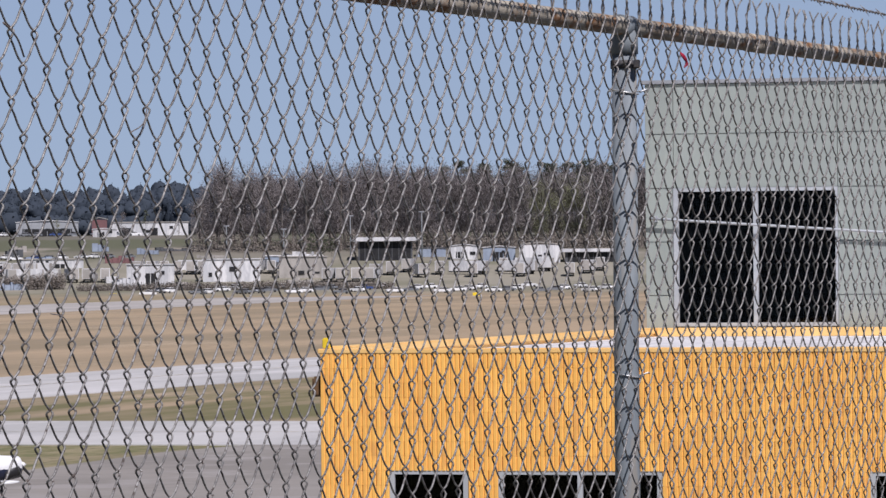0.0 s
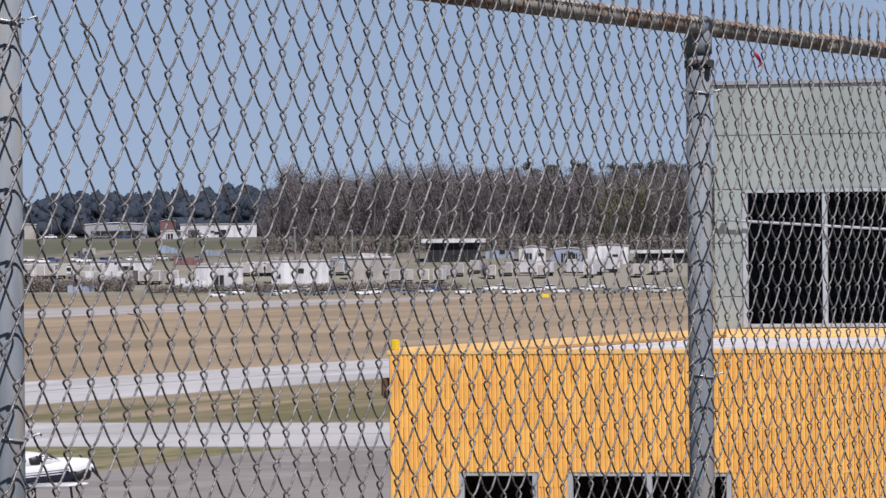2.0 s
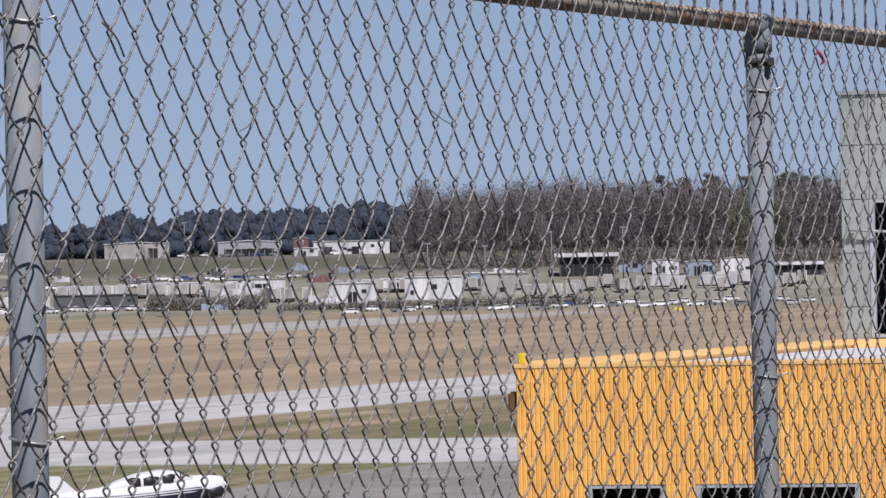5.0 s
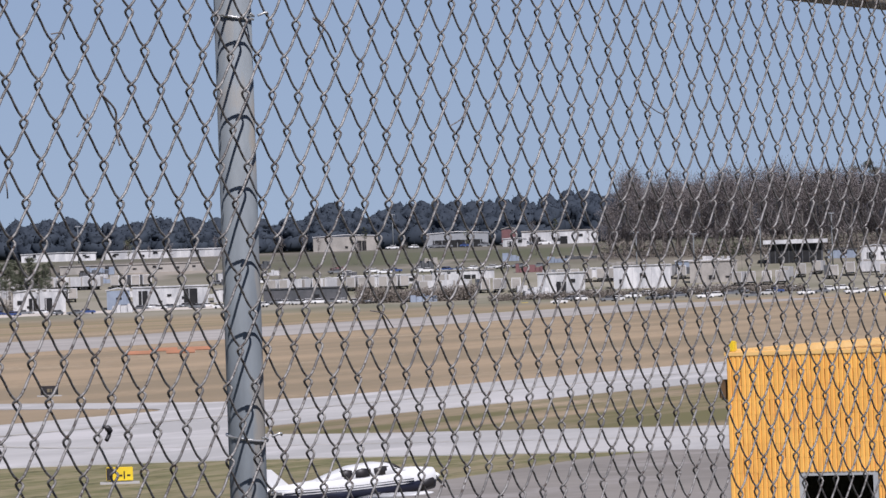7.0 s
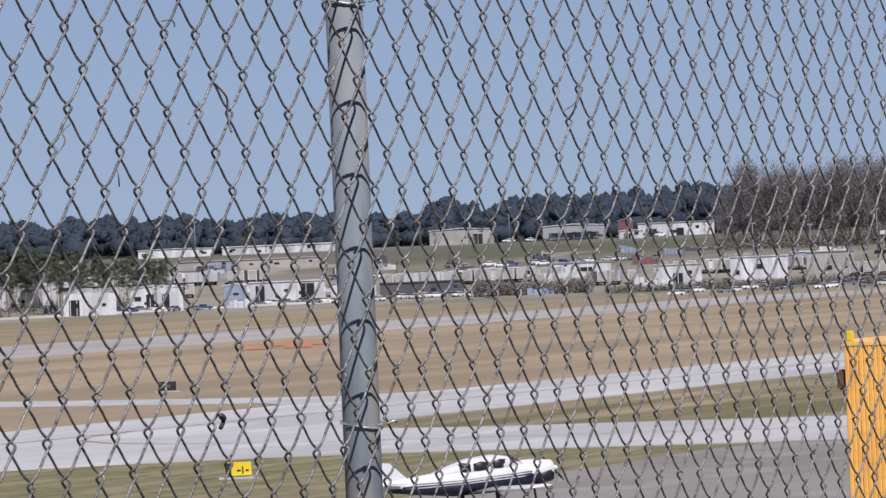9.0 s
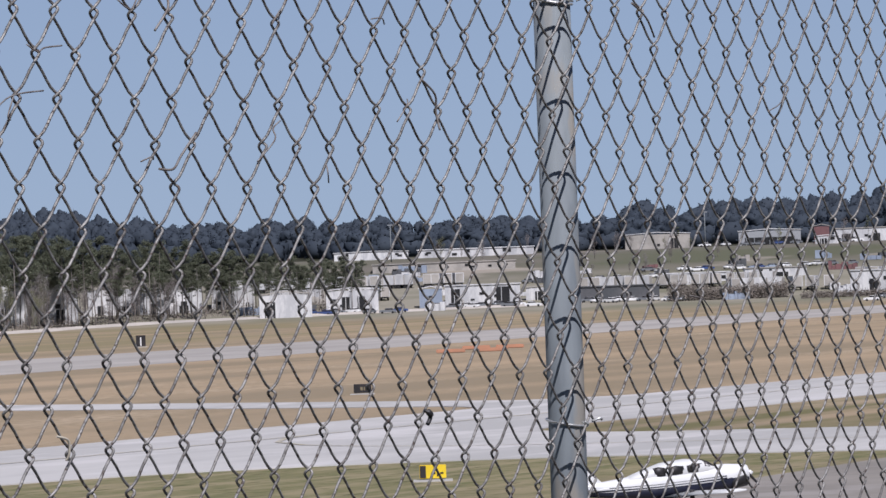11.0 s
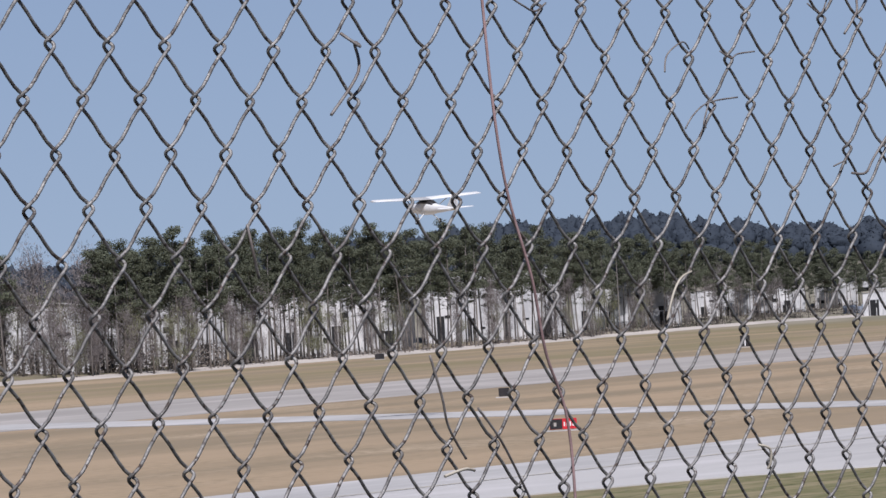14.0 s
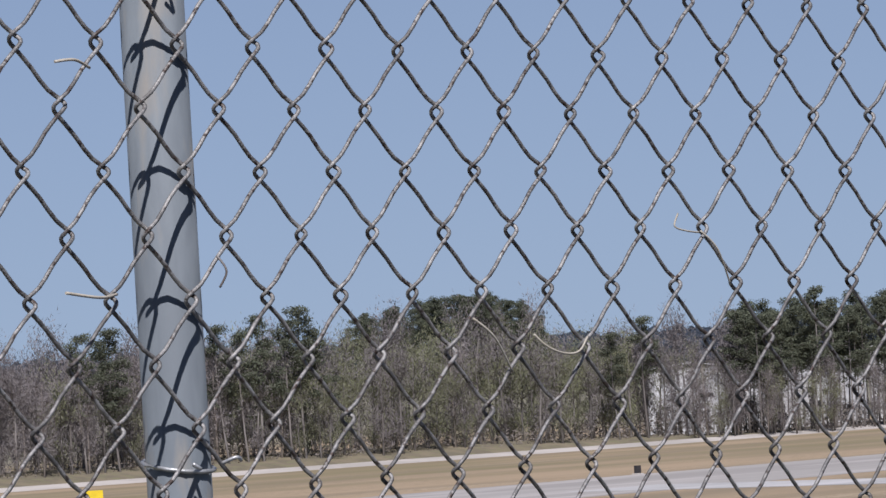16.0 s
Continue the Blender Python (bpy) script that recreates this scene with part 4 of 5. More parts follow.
# ---- far sheds, trailers, cars
def shed(az0, az1, d, top_el, wall_m, roof_m, depth=14, doors=(), turn=0, label="", over=0.3, seams=8, fascia=0.0):
    az = (az0 + az1) / 2
    w = d * radians(abs(az0 - az1))
    base = spot(az, d)
    h = max(2.5, 9.4 + d * math.tan(radians(top_el)) - base.z)
    sh = thing("shed", label or "long low white industrial shed", "shed", facing(az, d, turn))
    part("wall", block(-w / 2, w / 2, 0, depth, -1.5, h), wall_m, sh)
    bm = bmesh.new()
    rise = min(1.2, h * 0.12)
    pts = [(-w / 2 - over, h), (0, h + rise), (w / 2 + over, h), (w / 2 + over, h + 0.25), (0, h + rise + 0.25), (-w / 2 - over, h + 0.25)]
    if w > depth * 1.3:
        pts = None
        box(bm, -w / 2 - over, w / 2 + over, -over, depth + over, h, h + 0.35, 0.05)
    else:
        a = [bm.verts.new((x, -over, z)) for x, z in pts]
        b = [bm.verts.new((x, depth + over, z)) for x, z in pts]
        for k in range(6):
            bm.faces.new((a[k], a[(k + 1) % 6], b[(k + 1) % 6], b[k]))
        bm.faces.new(a), bm.faces.new(b[::-1])
    part("roof", bm, roof_m, sh)
    if fascia:
        part("fascia", block(-w / 2 - over, w / 2 + over, -over - 0.25, -over - 0.01, h - 0.3, h + fascia, 0.04), FARWHITE, sh, "broad white roof edge")
    # near-black slabs on the wall paint the shade inside doorways and windows
    for x0, x1, zt in doors:
        part("door", block(x0 * w - w / 2, x1 * w - w / 2, -0.08, 0.02, -0.5, zt * h), INDOOR_SHADE, sh, "near-black slab painted as a doorway's inner shade")
    rnd = random.Random(int(az * 100))
    for k in range(int(w / 6)):
        x = -w / 2 + 1 + (w - 3) * rnd.random()
        wide = rnd.uniform(0.8, 1.8)
        z = h * rnd.uniform(0.15, 0.6)
        part("window", block(x, x + wide, -0.16, -0.02, z, z + rnd.uniform(0.4, 1.3)), INDOOR_SHADE, sh, "near-black slab painted as a window's inner shade")
    for k in range(1, seams):
        x = -w / 2 + w * k / seams
        part("rib", block(x - 0.09, x + 0.09, -0.12, 0.0, -1, h - 0.02), wall_m, sh)
    return sh


shed(24.35, 23.56, 1480, -0.055, FARWHITE, FARWHITE, 14, ((0.08, 0.2, 0.85), (0.68, 0.86, 0.9)), label="white workshop with two dark open doorways")
shed(24.62, 24.38, 1475, -0.075, BLUEGREY, FARWHITE, 10, label="blue-grey metal shed beside the workshop")
shed(23.5, 23.02, 1500, -0.10, FARWHITE, TANROOF, 10, ((0.2, 0.5, 0.7),), label="low white shed with a tan roof")
shed(22.98, 22.10, 1480, -0.12, DARKSHED, DARKSHED, 10, label="long low dark open shed")
shed(25.6, 25.05, 1470, -0.06, FARWHITE, FARWHITE, 12, ((0.3, 0.45, 0.7), (0.6, 0.75, 0.7)), label="white depot with dark bays")
shed(26.3, 25.75, 1440, -0.08, FARWHITE, TANROOF, 12, ((0.1, 0.3, 0.7),), label="white depot with a tan roof")
shed(24.62, 23.40, 1850, 0.325, FARWHITE, FARWHITE, 20, label="long white warehouse on the rise", seams=14)
shed(25.5, 24.72, 1850, 0.30, FARWHITE, FARWHITE, 20, label="long white warehouse on the rise", seams=10)
shed(25.1, 23.6, 1700, 0.12, TANROOF, TANROOF, 20, label="low tan-roofed depot on the slope", seams=10)
shed(22.44, 21.76, 1960, 0.41, TANROOF, FARWHITE, 18, ((0.7, 0.82, 0.7),), label="tan building with a white roof")
shed(21.25, 20.60, 1960, 0.405, GTRIM, FARWHITE, 18, ((0.1, 0.9, 0.55),), label="glazed building with a white flat roof")
shed(20.46, 20.30, 1990, 0.43, BRICKRED, TANROOF, 12, label="small dark red building across the airfield")
shed(20.25, 19.45, 1960, 0.395, FARWHITE, TANROOF, 18, ((0.1, 0.25, 0.6), (0.5, 0.6, 0.6)), label="white building with a tan roof")
shed(20.45, 20.2, 1840, 0.26, FARWHITE, FARWHITE, 8, ((0.2, 0.5, 0.7),), label="small white house on the slope")
shed(17.67, 17.10, 1620, 0.19, DARKSHED, FARWHITE, 18, ((0.03, 0.97, 0.92),), label="open hangar with dark front and white roof", over=1.5, fascia=0.9)
shed(17.05, 16.75, 1640, 0.08, BLUEGREY, DARKSHED, 12, label="grey hangar annexe across the airfield")
shed(16.70, 16.42, 1620, 0.12, FARWHITE, FARWHITE, 12, ((0.2, 0.5, 0.6),), label="white hangar across the airfield")
shed(16.36, 16.02, 1610, 0.10, BLUEGREY, FARWHITE, 12, ((0.3, 0.8, 0.7),), label="blue-grey hangar with a white roof")
shed(15.98, 15.55, 1600, 0.13, FARWHITE, TANROOF, 14, label="cream domed hangar across the airfield")
shed(15.5, 14.9, 1600, 0.06, DARKSHED, FARWHITE, 14, ((0.05, 0.95, 0.85),), label="open-fronted shed with a long white roof", over=1.0, fascia=0.7)
shed(20.1, 19.6, 1480, -0.05, FARWHITE, FARWHITE, 8, ((0.4, 0.6, 0.6),), label="white site cabin across the airfield")
shed(19.3, 18.7, 1500, 0.0, FARWHITE, FARWHITE, 8, label="long white site cabin", seams=6)
shed(18.5, 18.0, 1520, 0.02, TANROOF, TANROOF, 8, label="tan site shed across the airfield")
shed(22.05, 21.35, 1575, -0.03, FARWHITE, FARWHITE, 10, ((0.2, 0.3, 0.6), (0.6, 0.75, 0.6)), label="low white depot behind the hedge")
shed(21.2, 20.55, 1590, -0.035, FARWHITE, TANROOF, 10, ((0.1, 0.2, 0.6), (0.5, 0.7, 0.5)), label="low white depot with a tan roof")
shed(19.55, 19.0, 1575, -0.03, FARWHITE, FARWHITE, 9, ((0.15, 0.4, 0.6),), label="low white store across the airfield")
shed(18.65, 18.05, 1600, -0.01, BLUEGREY, FARWHITE, 9, ((0.5, 0.8, 0.6),), label="blue-grey store with a white roof")
for a0, a1, el, m in ((35.3, 34.4, 0.25, FARWHITE), (34.35, 33.0, 0.33, FARWHITE), (32.95, 31.0, 0.36, FARWHITE), (30.9, 29.4, 0.36, FARWHITE), (29.35, 28.2, 0.22, FARWHITE), (28.1, 26.9, 0.04, FARWHITE), (26.8, 26.35, 0.02, FARWHITE)):
    d = road_d((a0 + a1) / 2) + (130 if a0 > 29.5 else 75)
    shed(a0, a1, d, el, m, FARWHITE if a0 > 30 else TANROOF, 30, ((0.08, 0.14, 0.4), (0.3, 0.36, 0.35), (0.55, 0.6, 0.4), (0.8, 0.88, 0.3)), label="large white warehouse behind the pine trunks", seams=12)


def trailer_proto():
    tr = thing("box_trailer", "white box trailer parked in a row", "trailer", group="parked trailers")
    part("body", block(-1.3, 1.3, 0, 11, 1.1, 4.0, 0.06), FARWHITE, tr)
    part("rear_door", block(-1.1, 1.1, -0.03, 0.0, 1.25, 3.85), TANROOF, tr)
    for x in (-1.0, 1.0):
        for y in (1.6, 2.8):
            bm = bmesh.new()
            tube(bm, [(x - 0.14, y, 0.5), (x + 0.14, y, 0.5)], 0.5, 14)
            part("wheel", bm, RUBBER, tr)
    bm = block(-0.9, 0.9, 0.8, 9, 0.75, 1.1)
    part("chassis", bm, SIGN_K, tr)
    return tr


proto = trailer_proto()
rnd = random.Random(8)
slots = [(22.9 - 0.118 * k, 1540) for k in range(18)] + [(26.3 - 0.11 * k, 1600) for k in range(20)] + [(20.0 - 0.14 * k, 1545) for k in range(12)] + [(25.9 - 0.13 * k, 1530) for k in range(8)] + [(21.3 - 0.16 * k, 1500) for k in range(7)] + [(18.0 - 0.15 * k, 1490) for k in range(4)] + [(17.5 - 0.17 * k, 1515 + 16 * (k % 3)) for k in range(15)]
for k, (az, d) in enumerate(slots):
    m = facing(az + rnd.uniform(-0.02, 0.02), d, rnd.choice((0, 0, 8, -6, 70)))
    if k == 0:
        proto.matrix_basis = m
    else:
        copy_thing(proto, m)


def car_proto(paint, label):
    car = thing("parked_car", label, "car", group="parked cars")
    body = bmesh.new()
    prof = [(-2.2, 0.35), (-2.2, 0.85), (-1.3, 1.0), (2.0, 0.95), (2.25, 0.8), (2.25, 0.35)]
    loft(body, [[(x, y, z) for x, z in prof] for y in (-0.88, 0.88)])
    part("body", body, paint, car)
    cab = bmesh.new()
    loft(cab, [[(-1.0 * s + 0.3, -0.80 * s, z), (1.25 * s + 0.3, -0.80 * s, z), (1.25 * s + 0.3, 0.80 * s, z), (-1.0 * s + 0.3, 0.80 * s, z)] for s, z in ((1.0, 0.95), (0.78, 1.46))])
    cb = part("cabin", cab, paint, car)
    gl = bmesh.new()
    loft(gl, [[(-1.02 * s + 0.3, -0.82 * s, z), (1.27 * s + 0.3, -0.82 * s, z), (1.27 * s + 0.3, 0.82 * s, z), (-1.02 * s + 0.3, 0.82 * s, z)] for s, z in ((0.985, 1.02), (0.82, 1.38))])
    part("window", gl, SIGN_K, cb, "dark glazing")
    for x in (-1.35, 1.4):
        for y in (-0.8, 0.8):
            bm = bmesh.new()
            tube(bm, [(x, y - 0.1, 0.32), (x, y + 0.1, 0.32)], 0.32, 14)
            w = part("wheel", bm, RUBBER, car)
    return car


protos = [car_proto(WHITE, "white parked car in the works yard"), car_proto(BLUE, "blue parked car in the works yard"), car_proto(CARGREY, "grey parked car in the works yard")]
used = [False] * 3
rows = [(19.9 - 0.13 * k, 1400 + 14 * (k % 4)) for k in range(38)] + [(24.4 - 0.12 * k, 1465) for k in range(22)] + [(23.5 - 0.13 * k, 1600) for k in range(18)] + [(22.2 - 0.16 * k, 1640) for k in range(14)] + [(26.2 - 0.15 * k, 1450) for k in range(10)] + [(21.6 - 0.2 * k, 1900) for k in range(9)]
for k, (az, d) in enumerate(rows):
    i = rnd.choice((0, 0, 0, 1, 2, 2))
    m = facing(az + rnd.uniform(-0.05, 0.05), d + rnd.uniform(-8, 8), rnd.choice((0, 180, 20, 60, -35)))
    if used[i]:
        copy_thing(protos[i], m)
    else:
        protos[i].matrix_basis, used[i] = m, True


def yard_stack(az, d, w, h, material, label):
    """A stacked load on pallets, uneven at the top."""
    q = random.Random(int(az * 1000))
    st = thing("yard_stack", label, "stack", facing(az, d, q.uniform(-20, 20)), "stacks in the works yard")
    x = -w / 2
    while x < w / 2:
        u = q.uniform(0.8, 2.0)
        part("pallet_load", block(x, x + u - 0.1, 0, q.uniform(1.5, 3), 0, h * q.uniform(0.5, 1.1), 0.06), material, st)
        x += u


rnd = random.Random(21)
for k in range(56):
    az = 26.4 - 8.2 * rnd.random()
    yard_stack(az, rnd.uniform(1450, 1700), rnd.uniform(3, 9), rnd.uniform(1.2, 3.0), rnd.choice((FARWHITE, FARWHITE, DARKSHED, TANROOF, BLUEGREY, BRICKRED if k % 5 == 0 else DARKSHED)), "stacked building material in the works yard")


def mast(az, d, h):
    ms = thing("light_mast", "pale slender light mast", "light mast", facing(az, d), "light masts")
    bm = bmesh.new()
    tube(bm, [(0, 0, 0), (0, 0, h)], [0.22, 0.12], 8)
    part("pole", bm, POST, ms)
    part("lamp_head", block(-0.9, 0.9, -0.2, 0.2, h, h + 0.3, 0.05), GTRIM, ms)


for az, d, h in ((19.05, 1560, 13), (18.45, 1560, 12), (17.75, 1600, 14), (17.0, 1600, 15), (21.6, 1900, 12), (24.9, 1800, 12)):
    mast(az, d, h)


# ---- trees
def tufts(bm, centre, radius, count, size, rnd, flat=0.6):
    for _ in range(count):
        v = Vector((rnd.gauss(0, 1), rnd.gauss(0, 1), rnd.gauss(0, 1)))
        v = v.normalized() * (rnd.random() ** 0.4) * radius
        c = centre + Vector((v.x, v.y, v.z * flat))
        a, b = Vector((rnd.gauss(0, 1), rnd.gauss(0, 1), rnd.gauss(0, 0.7))).normalized() * size, Vector((rnd.gauss(0, 1), rnd.gauss(0, 1), rnd.gauss(0, 0.7))).normalized() * size
        s = rnd.uniform(0.5, 1.2)
        bm.faces.new([bm.verts.new(c + a * s), bm.verts.new(c + b * s), bm.verts.new(c - (a + b) * 0.6 * s)])


def pine(seed, h, low=0.5, width=4.0):
    """Tall pine: bare lower trunk, uneven clumped crown."""
    rnd = random.Random(seed)
    tr = thing("pine_tree", "tall dark green pine with a bare lower trunk", "pine tree", group="pines along the perimeter road")
    bm = bmesh.new()
    bend = rnd.uniform(-1.0, 1.0)
    trunk = [(bend * math.sin(u * 2), 0.3 * bend * math.sin(u * 3), u * h * 0.97 - 0.4 * (u == 0)) for u in np.linspace(0, 1, 8)]
    tube(bm, trunk, list(np.linspace(0.21, 0.05, 8)), 7)
    limbs = []
    for k in range(18):
        u = low * 0.75 + (0.98 - low * 0.75) * k / 17
        a, r = rnd.uniform(0, math.tau), width * (1.05 - ((u - low) / (1 - low)) * 0.72 if u > low else 0.45) * rnd.uniform(0.55, 1.1)
        p0 = Vector((bend * math.sin(u * 2), 0.3 * bend * math.sin(u * 3), u * h * 0.97))
        p1 = p0 + Vector((math.cos(a) * r, math.sin(a) * r, rnd.uniform(-0.3, 1.0)))
        tube(bm, [p0, (p0 + p1) / 2 + Vector((0, 0, 0.25)), p1], [0.07, 0.05, 0.02], 4)
        limbs.append((u, p0, p1))
    part("trunk", bm, BARK, tr)
    bm = bmesh.new()
    for u, p0, p1 in limbs:
        if u < low:
            tufts(bm, p1, 0.6, 14, 0.28, rnd)
            continue
        tufts(bm, p1, 1.45 * rnd.uniform(0.7, 1.25), 170, 0.23, rnd)
        tufts(bm, p0.lerp(p1, 0.5), 1.3, 130, 0.24, rnd)
    tufts(bm, Vector((bend * 0.9, 0, h * 0.95)), 1.2, 110, 0.22, rnd, 0.6)
    part("crown", bm, NEEDLES, tr)
    return tr


def bare_tree(seed, h, twig_m, bark_m, label, low=0.12, width=3.4, count=2100):
    """Leafless broadleaf tree: forked limbs under a haze of twigs."""
    rnd = random.Random(seed)
    tr = thing("bare_tree", label, "tree", group="woodland trees")
    bm, tw = bmesh.new(), bmesh.new()
    tube(bm, [(0, 0, -0.5), (rnd.uniform(-.2, .2), 0, h * 0.3), (rnd.uniform(-.5, .5), rnd.uniform(-.4, .4), h * 0.62), (rnd.uniform(-.8, .8), 0, h * 0.9)], [0.27, 0.2, 0.12, 0.03], 7)
    tips = []
    for k in range(16):
        u = rnd.uniform(low, 0.8)
        a, r = rnd.uniform(0, math.tau), width * math.sin(min(1, (u - low * 0.4) / 0.75) * math.pi * 0.8) * rnd.uniform(0.5, 1.1) + 0.6
        p0 = Vector((0, 0, u * h))
        p1 = p0 + Vector((math.cos(a) * r, math.sin(a) * r, h * rnd.uniform(0.08, 0.2)))
        tube(bm, [p0, p0.lerp(p1, 0.5) + Vector((0, 0, -0.2)), p1], [0.09, 0.06, 0.02], 4)
        tips.append((p0, p1))
    tips.append((Vector((0, 0, h * 0.6)), Vector((0, 0, h * 0.93))))
    for _ in range(count):
        p0, p1 = rnd.choice(tips)
        c = p0.lerp(p1, rnd.uniform(0.25, 1.1)) + Vector((rnd.gauss(0, 0.75), rnd.gauss(0, 0.75), rnd.gauss(0.3, 0.9)))
        d = Vector((rnd.gauss(0, 0.6), rnd.gauss(0, 0.6), rnd.uniform(0.2, 1.0))).normalized() * rnd.uniform(0.4, 1.0)
        s = Vector((rnd.gauss(0, 1), rnd.gauss(0, 1), 0)).normalized() * rnd.uniform(0.045, 0.10)
        tw.faces.new([tw.verts.new(c - s), tw.verts.new(c + s), tw.verts.new(c + d)])
    part("trunk", bm, bark_m, tr)
    part("crown", tw, twig_m, tr)
    return tr


def joined(name, label, category, spots):
    """Many trees that cannot be told apart, as one mesh; spots: (prototype, pose)."""
    co, tri, mats, slots = [], [], [], []
    base = 0
    for ob, m in spots:
        for child in ob.children:
            me = child.data
            v = np.empty(len(me.vertices) * 3)
            me.vertices.foreach_get("co", v)
            mm = np.array(m)
            co.append(v.reshape(-1, 3) @ mm[:3, :3].T + mm[:3, 3])
            if me.materials[0] not in slots:
                slots.append(me.materials[0])
            k = slots.index(me.materials[0])
            for p in me.polygons:
                tri.append([base + i for i in p.vertices])
                mats.append(k)
            base += len(me.vertices)
    me = bpy.data.meshes.new(name)
    me.from_pydata(np.concatenate(co), [], tri)
    for m in slots:
        me.materials.append(m)
    me.polygons.foreach_set("material_index", mats)
    return tagged(new(name, me), label, category, kind="stuff")


class Grove:
    """Places trees from a few prototypes, turned and scaled at random."""

    def __init__(self, protos, seed):
        self.protos, self.fresh, self.rnd = protos, [True] * len(protos), random.Random(seed)

    def put(self, az, d, scale=1.0, choice=None, z=None):
        i = self.rnd.randrange(len(self.protos)) if choice is None else choice
        p = spot(az, d, z)
        s = scale * self.rnd.uniform(0.9, 1.1)
        ob = self.protos[i]
        m = pose(p.x, p.y, p.z - 0.2, self.rnd.gauss(0, 1.3), self.rnd.gauss(0, 1.6), self.rnd.uniform(0, 360)) @ Matrix.Diagonal((s, s, s, 1))
        if self.fresh[i]:
            ob.matrix_basis, self.fresh[i] = m, False
        else:
            made = copy_thing(ob, Matrix())
            made.matrix_basis = m


pines = Grove([pine(31, 25, 0.50), pine(32, 26, 0.53, 3.8), pine(33, 25, 0.46, 4.3), pine(34, 26, 0.51, 4.0)], 5)
woods = Grove([bare_tree(41, 24, TWIGS, BARK, "leafless grey-brown woodland tree"), bare_tree(42, 26, TWIGS, BARK, "leafless grey-brown woodland tree", 0.1, 3.8),
               bare_tree(43, 22, BUDS, BARK, "woodland tree with first green buds", 0.12, 4.0), bare_tree(44, 23, TWIGS, PALEBARK, "leafless tree with a pale trunk", 0.2)], 6)


rnd = random.Random(12)
# pines with white warehouses showing between their trunks
az = 34.3
while az > 25.2:
    d = road_d(az) + rnd.choice((22, 36, 50, 66))
    top = float(np.interp(az, (25.2, 26.2, 27.3, 29.1, 30.2, 31.2, 32.8, 34.3), (0.30, 0.38, 0.50, 0.70, 0.83, 0.87, 0.91, 0.93)))
    h = max(9.0, 9.4 + d * math.tan(radians(top)) - spot(az, d).z + rnd.uniform(-2.2, 0.2))
    pines.put(az, d, h / 25.5)
    az -= rnd.uniform(0.03, 0.065)
# shorter pines with low crowns where the row thins out
for k in range(46):
    az = rnd.uniform(25.0, 28.6)
    d = road_d(az) + rnd.uniform(30, 70)
    top = float(np.interp(az, (25.0, 26.2, 28.6), (0.12, 0.22, 0.42))) + rnd.uniform(-0.1, 0.04)
    pines.put(az, d, max(0.3, (9.4 + d * math.tan(radians(top)) - spot(az, d).z) / 25.5))
# mixed bare wood beside them
az = 43.0
while az > 33.9:
    for back in (36, 60, 92):
        if az < 35.35 and (back > 60 or rnd.random() < 0.22):
            continue
        d = road_d(az) + back + rnd.uniform(-10, 10)
        crest = float(np.interp(az, (33.9, 34.8, 35.4, 36.3, 37, 38, 38.5, 39.4, 40.7, 43), (0.82, 0.78, 0.86, 0.86, 0.94, 0.95, 0.91, 0.95, 0.90, 0.92)))
        top = crest * {36: 0.80, 60: 0.92, 92: 1.0}[back] + rnd.uniform(-0.09, 0.05)
        h = 9.4 + d * math.tan(radians(top))
        woods.put(az + rnd.uniform(-0.06, 0.06), d, h / 23.5, rnd.choice((0, 1, 2, 2, 2, 2, 3) if az < 39.3 else (0, 0, 1, 2, 3)))
    az -= rnd.uniform(0.10, 0.15)
for az, top in ((41.2, 0.98), (41.02, 1.06), (40.85, 1.0), (39.7, 1.07), (39.5, 1.1), (39.35, 1.08), (39.05, 1.1), (38.9, 1.11), (38.75, 1.02), (35.6, 0.87), (35.3, 0.89), (34.4, 0.93), (34.25, 0.95), (34.1, 0.92), (33.9, 0.93), (33.7, 0.91)):
    d = road_d(az) + 30
    pines.put(az, d, (9.4 + d * math.tan(radians(top))) / 25.5, rnd.choice((0, 2)))
# a low hilltop wood rising behind
mass = []
for k in range(84):
    az = rnd.uniform(36.35, 38.5)
    d = 1520 + rnd.uniform(-60, 60)
    p = spot(az, d)
    crest = float(np.interp(az, (36.35, 36.6, 36.9, 37.3, 37.8, 38.2, 38.5), (0.92, 1.12, 1.2, 1.21, 1.12, 1.06, 0.95))) + rnd.uniform(-0.09, 0.0)
    sc = (9.4 + d * math.tan(radians(crest)) - p.z) / 24.5
    tree = pines.protos[rnd.randrange(4)] if rnd.random() < 0.6 else woods.protos[rnd.choice((0, 2, 2))]
    mass.append((tree, pose(p.x, p.y, p.z - 1, 0, 0, rnd.uniform(0, 360)) @ Matrix.Diagonal((sc * 1.1, sc * 1.1, sc, 1))))
joined("hilltop_wood", "budding wood on a low hilltop behind the trees", "wood", mass)
# sparse bare trees in front of the pines
for k in range(84):
    az = rnd.uniform(27.0, 34.9)
    woods.put(az, road_d(az) + rnd.uniform(14, 34), rnd.uniform(0.4, 0.72))
# lone small trees on the slope above the works yard
for k in range(26):
    woods.put(rnd.uniform(17.9, 24.5), rnd.uniform(1610, 1930), rnd.uniform(0.16, 0.36))
for az, d in ((18.15, 1560), (18.05, 1570), (17.95, 1590), (19.9, 1900), (21.9, 1880)):
    pines.put(az, d, rnd.uniform(0.32, 0.45))
